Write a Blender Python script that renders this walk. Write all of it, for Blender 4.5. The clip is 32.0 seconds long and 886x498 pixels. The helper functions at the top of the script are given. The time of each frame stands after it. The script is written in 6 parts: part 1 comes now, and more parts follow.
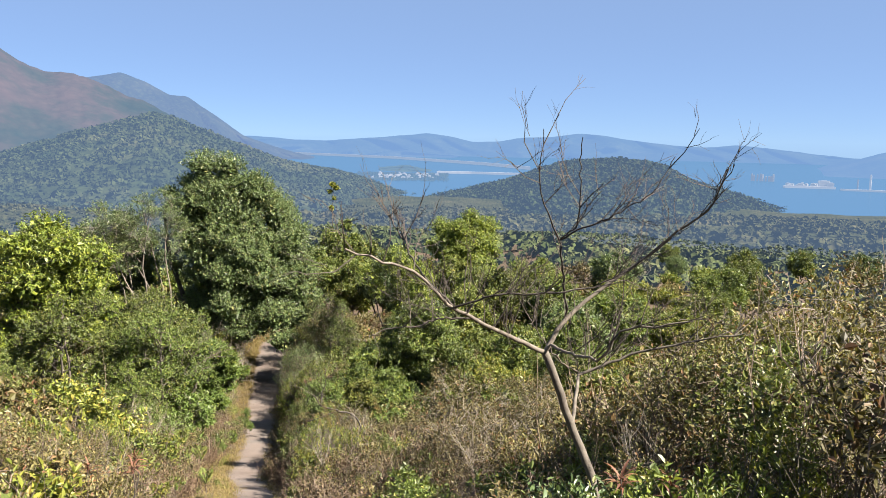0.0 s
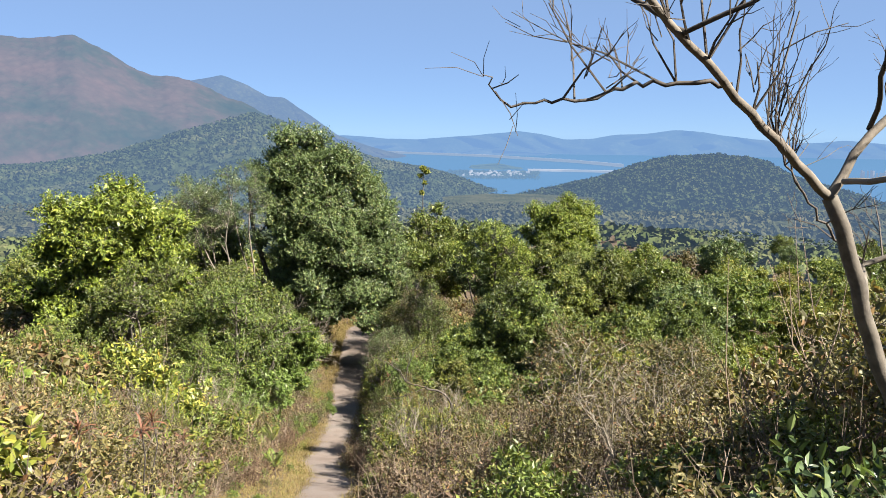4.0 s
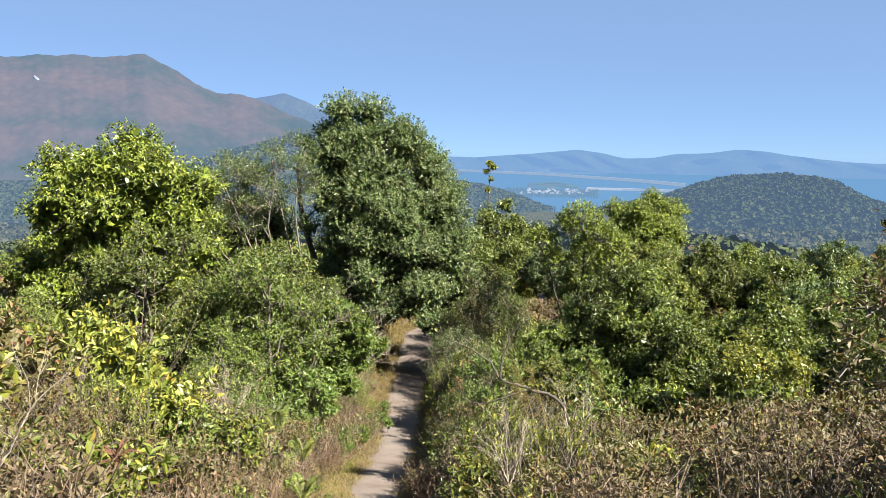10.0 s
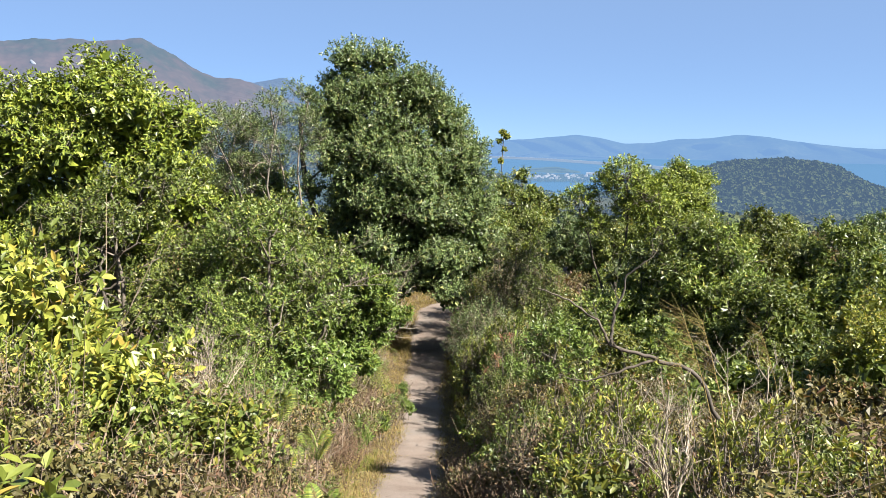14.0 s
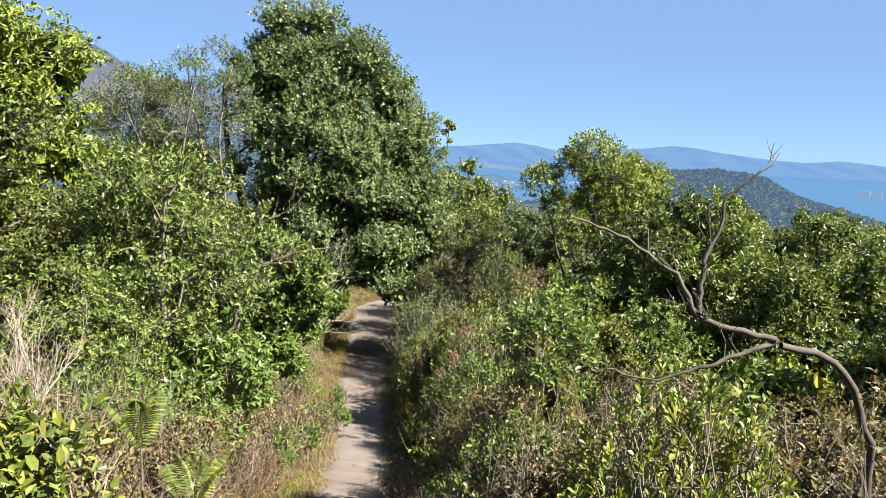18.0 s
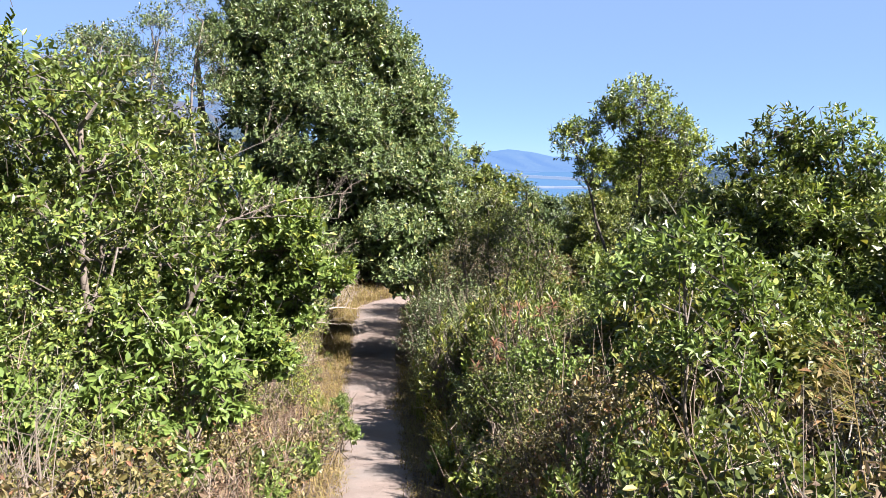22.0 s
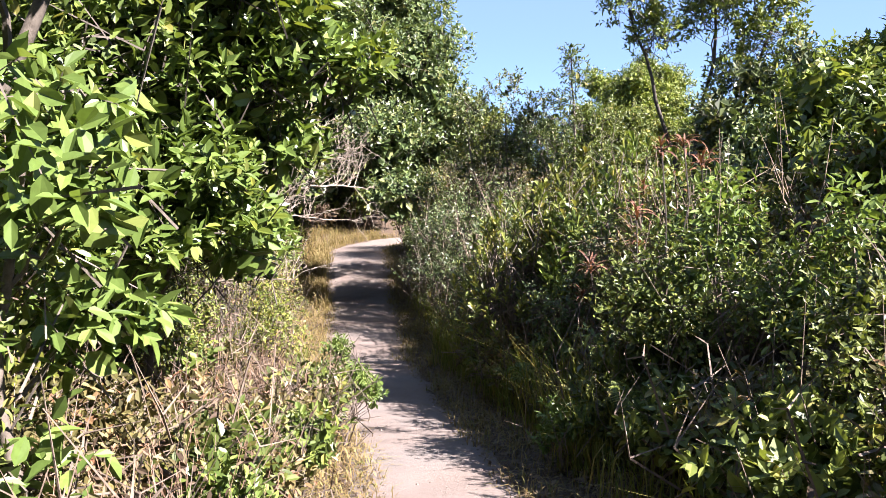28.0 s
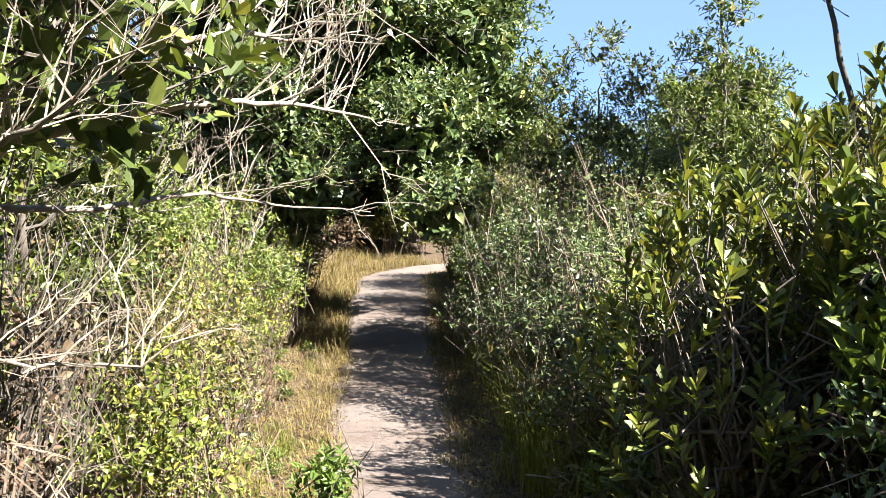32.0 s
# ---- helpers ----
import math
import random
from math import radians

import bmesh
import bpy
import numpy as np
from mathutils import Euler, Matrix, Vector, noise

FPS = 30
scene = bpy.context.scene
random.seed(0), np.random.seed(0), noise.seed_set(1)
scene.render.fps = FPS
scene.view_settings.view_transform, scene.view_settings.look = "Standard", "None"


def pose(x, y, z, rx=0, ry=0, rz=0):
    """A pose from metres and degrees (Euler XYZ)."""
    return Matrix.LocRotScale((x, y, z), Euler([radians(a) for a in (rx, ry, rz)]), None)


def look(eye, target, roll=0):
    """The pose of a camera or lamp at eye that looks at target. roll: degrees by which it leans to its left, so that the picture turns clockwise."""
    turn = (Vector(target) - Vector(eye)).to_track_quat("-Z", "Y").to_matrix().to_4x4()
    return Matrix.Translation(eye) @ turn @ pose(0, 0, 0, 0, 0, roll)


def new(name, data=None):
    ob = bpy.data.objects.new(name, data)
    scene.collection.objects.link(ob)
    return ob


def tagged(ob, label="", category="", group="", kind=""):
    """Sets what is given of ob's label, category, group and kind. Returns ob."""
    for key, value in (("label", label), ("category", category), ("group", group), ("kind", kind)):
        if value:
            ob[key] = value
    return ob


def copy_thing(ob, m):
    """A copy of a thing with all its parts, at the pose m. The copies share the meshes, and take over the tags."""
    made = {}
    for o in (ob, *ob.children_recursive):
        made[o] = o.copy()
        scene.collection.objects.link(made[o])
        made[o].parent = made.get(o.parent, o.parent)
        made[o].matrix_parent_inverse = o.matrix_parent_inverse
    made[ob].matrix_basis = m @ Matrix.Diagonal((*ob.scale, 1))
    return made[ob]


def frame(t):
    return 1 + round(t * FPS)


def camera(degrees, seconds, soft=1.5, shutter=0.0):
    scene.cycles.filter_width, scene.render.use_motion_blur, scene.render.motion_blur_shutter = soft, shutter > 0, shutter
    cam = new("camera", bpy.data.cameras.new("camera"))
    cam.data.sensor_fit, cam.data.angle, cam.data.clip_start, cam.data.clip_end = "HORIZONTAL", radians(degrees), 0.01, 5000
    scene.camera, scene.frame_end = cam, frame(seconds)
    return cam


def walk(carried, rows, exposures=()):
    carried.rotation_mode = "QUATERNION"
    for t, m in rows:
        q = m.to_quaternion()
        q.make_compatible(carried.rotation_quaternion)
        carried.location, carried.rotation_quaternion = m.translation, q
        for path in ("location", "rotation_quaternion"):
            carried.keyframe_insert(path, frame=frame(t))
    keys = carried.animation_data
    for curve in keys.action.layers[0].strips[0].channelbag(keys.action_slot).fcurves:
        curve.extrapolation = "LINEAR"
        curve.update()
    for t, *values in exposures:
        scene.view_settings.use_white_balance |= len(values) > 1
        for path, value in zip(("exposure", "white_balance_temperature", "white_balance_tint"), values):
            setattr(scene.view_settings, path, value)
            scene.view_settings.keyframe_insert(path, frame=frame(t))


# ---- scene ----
cam = camera(57.7, 32.0, 0.3)
METRES, EYE, TILT, LEAN, TURN = 32.0, 1.6, -8.0, -1.0, 0.0
ROWS = [
    (0.0, 0.0, 0.0, 0.0, 0.0, 0.0, -0.0),
    (0.5, -0.0021, 0.0088, -0.0034, 0.35, 0.48, 0.35),
    (1.0, -0.0066, 0.02, -0.0062, 1.59, 0.6, -0.23),
    (1.5, -0.0047, 0.0336, -0.0133, 2.05, 1.16, -1.31),
    (2.0, -0.0068, 0.0487, -0.0186, 2.18, 0.59, -1.4),
    (2.5, -0.0068, 0.0585, -0.0198, 2.81, -0.32, -1.48),
    (3.0, -0.0033, 0.0702, -0.0214, 3.62, -0.45, -1.18),
    (3.5, -0.0075, 0.0822, -0.0273, 5.13, -0.22, -0.63),
    (5.5, -0.0146, 0.1379, -0.0394, 8.55, -0.07, -1.03),
    (6.0, -0.0174, 0.1519, -0.0422, 9.7, 0.36, -1.35),
    (6.5, -0.0233, 0.1687, -0.0456, 12.8, 1.26, -1.85),
    (7.0, -0.0273, 0.1826, -0.0479, 14.97, 2.28, -2.88),
    (7.5, -0.0362, 0.1974, -0.0541, 14.72, 1.68, -2.81),
    (8.0, -0.0387, 0.2134, -0.0607, 12.51, 2.81, -3.38),
    (8.5, -0.0419, 0.2259, -0.0633, 9.05, 3.31, -2.4),
    (9.0, -0.0484, 0.2402, -0.066, 8.86, 4.27, -1.75),
    (9.5, -0.0489, 0.2555, -0.0666, 9.6, 2.69, -2.11),
    (10.0, -0.057, 0.2709, -0.0725, 10.42, 1.1, -1.28),
    (10.5, -0.0631, 0.2874, -0.0728, 10.84, -0.28, -0.66),
    (11.0, -0.0667, 0.304, -0.072, 10.25, -0.83, -0.76),
    (11.5, -0.0738, 0.3169, -0.0776, 10.4, 0.26, -1.29),
    (12.0, -0.0779, 0.3312, -0.0822, 11.0, 1.17, -2.2),
    (12.5, -0.0846, 0.3427, -0.0866, 11.63, -0.15, -2.03),
    (13.0, -0.0927, 0.3546, -0.0884, 12.57, -0.5, -1.95),
    (13.5, -0.0955, 0.3699, -0.0917, 11.99, -0.33, -1.62),
    (14.0, -0.1037, 0.3831, -0.096, 10.34, 0.07, -1.28),
    (14.5, -0.1074, 0.3975, -0.1003, 8.26, 0.76, -1.41),
    (15.0, -0.1116, 0.4116, -0.1022, 5.91, 1.57, -1.38),
    (15.5, -0.1168, 0.425, -0.103, 5.54, 1.79, -1.27),
    (17.5, -0.1218, 0.4764, -0.1149, 4.65, 0.97, -1.48),
    (18.0, -0.1273, 0.4895, -0.115, 5.93, 0.58, -1.97),
    (18.5, -0.1272, 0.5052, -0.121, 6.77, 0.09, -2.57),
    (19.0, -0.13, 0.5232, -0.1245, 6.71, -0.55, -2.36),
    (19.5, -0.1342, 0.5401, -0.1255, 7.67, -0.43, -2.11),
    (20.0, -0.1353, 0.5551, -0.1287, 8.79, -0.16, -1.98),
    (20.5, -0.1411, 0.5694, -0.1329, 9.36, -0.07, -1.45),
    (21.0, -0.1445, 0.5818, -0.1364, 8.34, 0.75, -0.55),
    (21.5, -0.151, 0.5957, -0.1381, 6.37, 2.05, 0.35),
    (22.0, -0.156, 0.6111, -0.1392, 5.8, 1.26, 0.23),
    (22.5, -0.1595, 0.6251, -0.1409, 5.99, -0.13, -0.08),
    (23.0, -0.1662, 0.6378, -0.1432, 5.86, -1.06, -0.06),
    (23.5, -0.1683, 0.6534, -0.1473, 5.16, -0.75, -0.32),
    (24.0, -0.1717, 0.67, -0.1509, 5.17, 0.58, -0.38),
    (24.5, -0.1719, 0.6857, -0.1539, 5.81, 1.83, -0.53),
    (26.5, -0.1849, 0.7351, -0.1643, 6.51, 3.61, -0.07),
    (27.0, -0.1912, 0.7484, -0.1648, 5.88, 3.19, 0.4),
    (27.5, -0.1976, 0.7578, -0.1679, 4.23, 1.06, 1.66),
    (28.0, -0.2085, 0.7694, -0.1769, 2.52, -1.0, 2.2),
    (28.5, -0.2137, 0.7855, -0.1772, 0.61, -1.59, 1.38),
    (29.0, -0.2162, 0.8019, -0.178, -0.79, -1.66, 1.1),
    (29.5, -0.2178, 0.8217, -0.1793, -1.01, -1.56, 1.22),
    (30.0, -0.2184, 0.843, -0.181, -0.01, -1.91, 1.61),
    (30.5, -0.2157, 0.8655, -0.1814, 1.6, -1.25, 1.09),
    (31.0, -0.2186, 0.8873, -0.1801, 3.69, 0.4, 0.87),
    (31.5, -0.2212, 0.9095, -0.1794, 5.03, 0.65, 1.18),
    (32.0, -0.2267, 0.929, -0.1792, 5.41, 1.15, 1.42),
]
EXPOSURES = [(0.0, 2.44, 6600, 14), (5.0, 2.43, 6500, 11), (8.0, 2.43, 6500, 10), (14.0, 2.49, 6450, 11), (18.0, 2.55, 6350, 11), (20.0, 2.65, 6250, 14), (24.0, 2.90, 6080, 24), (28.0, 3.08, 6050, 25), (30.0, 3.16, 6080, 21), (31.0, 3.16, 6100, 17), (32.0, 3.08, 6150, 14)]
walk(cam, [(t, pose(0, 0, EYE, TILT, LEAN, TURN) @ pose(METRES * x, METRES * y, METRES * z, 90 + pitch, roll, yaw)) for t, x, y, z, yaw, pitch, roll in ROWS], EXPOSURES)

# ---------------------------------------------------------------- light
SUN_AZ, SUN_EL = 112.0, 44.0          # degrees to the right of +y, above the horizon
world = bpy.data.worlds.new("sky")
scene.world = world
world.use_nodes = True
wn = world.node_tree.nodes
sky = wn.new("ShaderNodeTexSky")
sky.sky_type, sky.sun_disc = "NISHITA", False
sky.sun_elevation, sky.sun_rotation = radians(SUN_EL), radians(SUN_AZ)
sky.altitude = 1500
sky.air_density, sky.dust_density, sky.ozone_density = 0.5, 0.0, 3.0
wn["Background"].inputs["Strength"].default_value = 0.05
tint = wn.new("ShaderNodeMix")
tint.data_type, tint.blend_type = "RGBA", "MULTIPLY"
tint.inputs["Factor"].default_value, tint.inputs["B"].default_value = 1.0, (0.46, 0.61, 0.72, 1)
haze = wn.new("ShaderNodeMix")          # an even haze over the whole sky
haze.data_type = "RGBA"
haze.inputs["Factor"].default_value, haze.inputs["B"].default_value = 0.72, (1.24, 1.86, 2.92, 1)
world.node_tree.links.new(sky.outputs[0], tint.inputs["A"])
world.node_tree.links.new(tint.outputs["Result"], haze.inputs["A"])
world.node_tree.links.new(haze.outputs["Result"], wn["Background"].inputs[0])
sun = new("sun", bpy.data.lights.new("sun", "SUN"))
sun.data.energy, sun.data.angle, sun.data.color = 4.7, radians(0.55), (1.0, 0.93, 0.80)
sa, se = radians(SUN_AZ), radians(SUN_EL)
sun.matrix_world = look((math.sin(sa) * math.cos(se) * 60, math.cos(sa) * math.cos(se) * 60, math.sin(se) * 60), (0, 0, 0))

# ---------------------------------------------------------------- materials


def nodes_of(name):
    m = bpy.data.materials.new(name)
    m.use_nodes = True
    t = m.node_tree
    return m, t, t.nodes["Principled BSDF"], t.nodes["Material Output"]


def ramp(t, stops, fac):
    r = t.nodes.new("ShaderNodeValToRGB")
    e = r.color_ramp.elements
    while len(e) < len(stops):
        e.new(0.5)
    for k, (pos, col) in zip(e, stops):
        k.position, k.color = pos, (*col, 1)
    t.links.new(fac, r.inputs[0])
    return r.outputs[0]


def tex(t, kind, scale, detail=4.0, rough=0.6, vec=None):
    n = t.nodes.new(kind)
    n.inputs["Scale"].default_value = scale
    if kind == "ShaderNodeTexNoise":
        n.inputs["Detail"].default_value, n.inputs["Roughness"].default_value = detail, rough
    if vec is not None:
        t.links.new(vec, n.inputs["Vector"])
    return n


def mixed(t, a, b, fac, how="MIX"):
    n = t.nodes.new("ShaderNodeMix")
    n.data_type, n.blend_type = "RGBA", how
    for s, v in ((n.inputs["Factor"], fac), (n.inputs["A"], a), (n.inputs["B"], b)):
        if hasattr(v, "links"):
            t.links.new(v, s)
        elif isinstance(v, tuple):
            s.default_value = (*v, 1)
        else:
            s.default_value = v
    return n.outputs["Result"]


def bumped(t, bsdf, height, strength, dist):
    b = t.nodes.new("ShaderNodeBump")
    b.inputs["Strength"].default_value, b.inputs["Distance"].default_value = strength, dist
    t.links.new(height, b.inputs["Height"])
    t.links.new(b.outputs[0], bsdf.inputs["Normal"])


def leaf_material(name, stops, rough=0.44, through_light=0.26, spread=0.34, hue_of=(0.98, 1.02, 0.86)):
    """Leaves: every leaf takes its own colour, every plant its own brightness; light comes through."""
    m, t, bsdf, out = nodes_of(name)
    mean = sum((np.array(a[1]) + np.array(b[1])) / 2 * (b[0] - a[0]) for a, b in zip(stops, stops[1:]))
    stops = [(p, tuple((mean + (np.array(c) - mean) * 0.85) * 0.50 * np.array(hue_of))) for p, c in stops]
    geo = t.nodes.new("ShaderNodeNewGeometry")
    info = t.nodes.new("ShaderNodeObjectInfo")
    col = ramp(t, stops, geo.outputs["Random Per Island"])
    hsv = t.nodes.new("ShaderNodeHueSaturation")
    mr = t.nodes.new("ShaderNodeMapRange")
    mr.inputs["To Min"].default_value, mr.inputs["To Max"].default_value = 1 - spread, 1 + spread
    t.links.new(info.outputs["Random"], mr.inputs["Value"])
    t.links.new(mr.outputs[0], hsv.inputs["Value"])
    again = t.nodes.new("ShaderNodeMath")
    again.operation = "MULTIPLY"
    again.inputs[1].default_value = 7.31
    t.links.new(info.outputs["Random"], again.inputs[0])
    part_of = t.nodes.new("ShaderNodeMath")
    part_of.operation = "FRACT"
    t.links.new(again.outputs[0], part_of.inputs[0])
    hue = t.nodes.new("ShaderNodeMapRange")
    hue.inputs["To Min"].default_value, hue.inputs["To Max"].default_value = 0.5 - 0.025 * spread, 0.5 + 0.04 * spread
    t.links.new(part_of.outputs[0], hue.inputs["Value"])
    t.links.new(hue.outputs[0], hsv.inputs["Hue"])
    t.links.new(col, hsv.inputs["Color"])
    tc = t.nodes.new("ShaderNodeTexCoord")
    n = tex(t, "ShaderNodeTexNoise", 38.0, 3.0, 0.6, tc.outputs["Object"])
    col2 = mixed(t, hsv.outputs[0], ramp(t, [(0.3, (0.55, 0.5, 0.4)), (0.62, (1.1, 1.1, 1.05))], n.outputs[0]), 0.35, "MULTIPLY")
    t.links.new(col2, bsdf.inputs["Base Color"])
    bsdf.inputs["Roughness"].default_value = rough
    bsdf.inputs["Specular IOR Level"].default_value = 0.36
    tr = t.nodes.new("ShaderNodeBsdfTranslucent")
    t.links.new(mixed(t, col2, (1.2, 1.2, 0.6), 1.0, "MULTIPLY"), tr.inputs[0])
    ms = t.nodes.new("ShaderNodeMixShader")
    ms.inputs[0].default_value = through_light
    t.links.new(bsdf.outputs[0], ms.inputs[1])
    t.links.new(tr.outputs[0], ms.inputs[2])
    t.links.new(ms.outputs[0], out.inputs[0])
    return m


def bark_material(name, a, b, scale=18.0):
    m, t, bsdf, out = nodes_of(name)
    tc = t.nodes.new("ShaderNodeTexCoord")
    n = tex(t, "ShaderNodeTexNoise", scale, 6.0, 0.7, tc.outputs["Object"])
    info = t.nodes.new("ShaderNodeObjectInfo")
    col = ramp(t, [(0.3, tuple(0.45 * k for k in a)), (0.68, tuple(0.45 * k for k in b))], n.outputs[0])
    t.links.new(mixed(t, col, ramp(t, [(0, (0.7, 0.7, 0.7)), (1, (1.2, 1.15, 1.1))], info.outputs["Random"]), 1.0, "MULTIPLY"), bsdf.inputs["Base Color"])
    bsdf.inputs["Roughness"].default_value = 0.85
    bumped(t, bsdf, n.outputs[0], 0.5, 0.01)
    return m


LEAF_GREEN = leaf_material("leaf_green", [(0, (0.065, 0.095, 0.025)), (0.3, (0.125, 0.172, 0.042)), (0.7, (0.227, 0.282, 0.065)), (0.93, (0.333, 0.366, 0.092)), (1, (0.484, 0.394, 0.140))])
LEAF_YOUNG = leaf_material("leaf_young", [(0, (0.036, 0.065, 0.017)), (0.35, (0.108, 0.165, 0.038)), (0.65, (0.234, 0.296, 0.054)), (1, (0.414, 0.435, 0.086))], 0.42, 0.34, 0.1)
LEAF_GLOSS = leaf_material("leaf_glossy", [(0, (0.14, 0.20, 0.055)), (0.5, (0.23, 0.31, 0.085)), (0.9, (0.33, 0.41, 0.12)), (1, (0.44, 0.44, 0.15))], 0.36, 0.30, 0.08, hue_of=(0.80, 0.90, 0.72))
LEAF_DARK = leaf_material("leaf_dark", [(0, (0.045, 0.070, 0.034)), (0.4, (0.125, 0.182, 0.080)), (0.85, (0.240, 0.310, 0.130)), (1, (0.400, 0.370, 0.170))], 0.40, 0.24)
LEAF_LIME = leaf_material("leaf_lime", [(0, (0.063, 0.087, 0.022)), (0.3, (0.171, 0.222, 0.049)), (0.75, (0.324, 0.357, 0.081)), (1, (0.504, 0.418, 0.108))], hue_of=(0.99, 1.02, 0.80))
LEAF_ROUND = leaf_material("leaf_bright", [(0, (0.07, 0.10, 0.022)), (0.3, (0.19, 0.25, 0.05)), (0.75, (0.35, 0.39, 0.08)), (1, (0.48, 0.46, 0.10))], 0.44, 0.17, 0.05, hue_of=(0.92, 1.04, 0.70))
LEAF_OLIVE = leaf_material("leaf_olive", [(0, (0.045, 0.046, 0.016)), (0.3, (0.128, 0.134, 0.046)), (0.7, (0.250, 0.248, 0.090)), (0.86, (0.31, 0.285, 0.125)), (0.93, (0.30, 0.18, 0.09)), (1, (0.24, 0.12, 0.07))], 0.55, hue_of=(1.08, 0.97, 0.92))
LEAF_YELLOW = leaf_material("leaf_yellow", [(0, (0.072, 0.096, 0.027)), (0.3, (0.180, 0.226, 0.054)), (0.7, (0.324, 0.339, 0.081)), (0.92, (0.450, 0.392, 0.097)), (1, (0.414, 0.261, 0.086))], hue_of=(0.93, 0.98, 0.70))
LEAF_DRY = leaf_material("leaf_dry", [(0, (0.064, 0.037, 0.026)), (0.4, (0.185, 0.120, 0.081)), (0.8, (0.330, 0.249, 0.178)), (1, (0.185, 0.194, 0.076))], 0.75, 0.25, hue_of=(1.0, 0.98, 0.9))
LEAF_RED = leaf_material("leaf_red", [(0, (0.135, 0.044, 0.032)), (0.5, (0.225, 0.087, 0.059)), (0.8, (0.270, 0.148, 0.076)), (1, (0.171, 0.157, 0.065))], 0.65, 0.2, hue_of=(1.0, 0.98, 0.9))
GRASS_DRY = leaf_material("grass_dry", [(0, (0.234, 0.156, 0.066)), (0.4, (0.42, 0.315, 0.14)), (0.75, (0.53, 0.43, 0.20)), (1, (0.234, 0.281, 0.053))], 0.7, 0.35, 0.15, hue_of=(1.0, 0.98, 0.9))
GRASS_GREEN = leaf_material("grass_green", [(0, (0.110, 0.154, 0.022)), (0.6, (0.242, 0.297, 0.044)), (1, (0.462, 0.374, 0.110))], 0.6, 0.35, 0.2, hue_of=(1.0, 0.98, 0.9))
BARK_GREY = bark_material("bark_grey", (0.11, 0.09, 0.07), (0.28, 0.245, 0.20))
BARK_PALE = bark_material("bark_pale", (0.30, 0.25, 0.19), (0.56, 0.50, 0.41), 9.0)
BARK_TAN = bark_material("bark_tan", (0.12, 0.10, 0.08), (0.33, 0.29, 0.235), 14.0)
BARK_DARK = bark_material("bark_dark", (0.05, 0.042, 0.035), (0.15, 0.125, 0.10), 12.0)
DEAD_STEM = bark_material("dead_stem", (0.17, 0.095, 0.06), (0.42, 0.28, 0.18), 30.0)
TWIG = bark_material("twig_brown", (0.13, 0.095, 0.07), (0.33, 0.26, 0.195), 22.0)
BARK_TWIG = bark_material("bark_of_thin_twigs", (0.055, 0.045, 0.038), (0.14, 0.115, 0.095), 20.0)


def soil_material():
    m, t, bsdf, out = nodes_of("soil_and_litter")
    tc = t.nodes.new("ShaderNodeTexCoord")
    a = tex(t, "ShaderNodeTexNoise", 0.9, 8.0, 0.65, tc.outputs["Object"])
    b = tex(t, "ShaderNodeTexVoronoi", 26.0, vec=tc.outputs["Object"])
    col = ramp(t, [(0.3, (0.030, 0.021, 0.013)), (0.5, (0.055, 0.038, 0.023)), (0.7, (0.036, 0.032, 0.016))], a.outputs[0])
    t.links.new(mixed(t, col, ramp(t, [(0.0, (0.6, 0.5, 0.4)), (1, (1.3, 1.15, 0.95))], b.outputs["Color"]), 0.8, "MULTIPLY"), bsdf.inputs["Base Color"])
    bsdf.inputs["Roughness"].default_value = 0.95
    bumped(t, bsdf, b.outputs["Distance"], 0.7, 0.03)
    return m


def path_material():
    m, t, bsdf, out = nodes_of("packed_sandy_earth")
    tc = t.nodes.new("ShaderNodeTexCoord")
    big = tex(t, "ShaderNodeTexNoise", 0.8, 6.0, 0.6, tc.outputs["Object"])
    fine = tex(t, "ShaderNodeTexNoise", 45.0, 6.0, 0.75, tc.outputs["Object"])
    peb = tex(t, "ShaderNodeTexVoronoi", 55.0, vec=tc.outputs["Object"])
    col = ramp(t, [(0.30, (0.080, 0.058, 0.047)), (0.42, (0.116, 0.092, 0.078)), (0.55, (0.134, 0.111, 0.097)), (0.68, (0.117, 0.103, 0.093))], big.outputs[0])
    col = mixed(t, col, ramp(t, [(0.25, (0.62, 0.58, 0.55)), (0.7, (1.12, 1.1, 1.08))], fine.outputs[0]), 0.8, "MULTIPLY")
    col = mixed(t, col, ramp(t, [(0.0, (0.75, 0.72, 0.7)), (0.5, (1.05, 1.05, 1.05))], peb.outputs["Distance"]), 0.5, "MULTIPLY")
    t.links.new(col, bsdf.inputs["Base Color"])
    bsdf.inputs["Roughness"].default_value = 0.93
    bumped(t, bsdf, fine.outputs[0], 0.6, 0.02)
    return m


SOIL, EARTH = soil_material(), path_material()


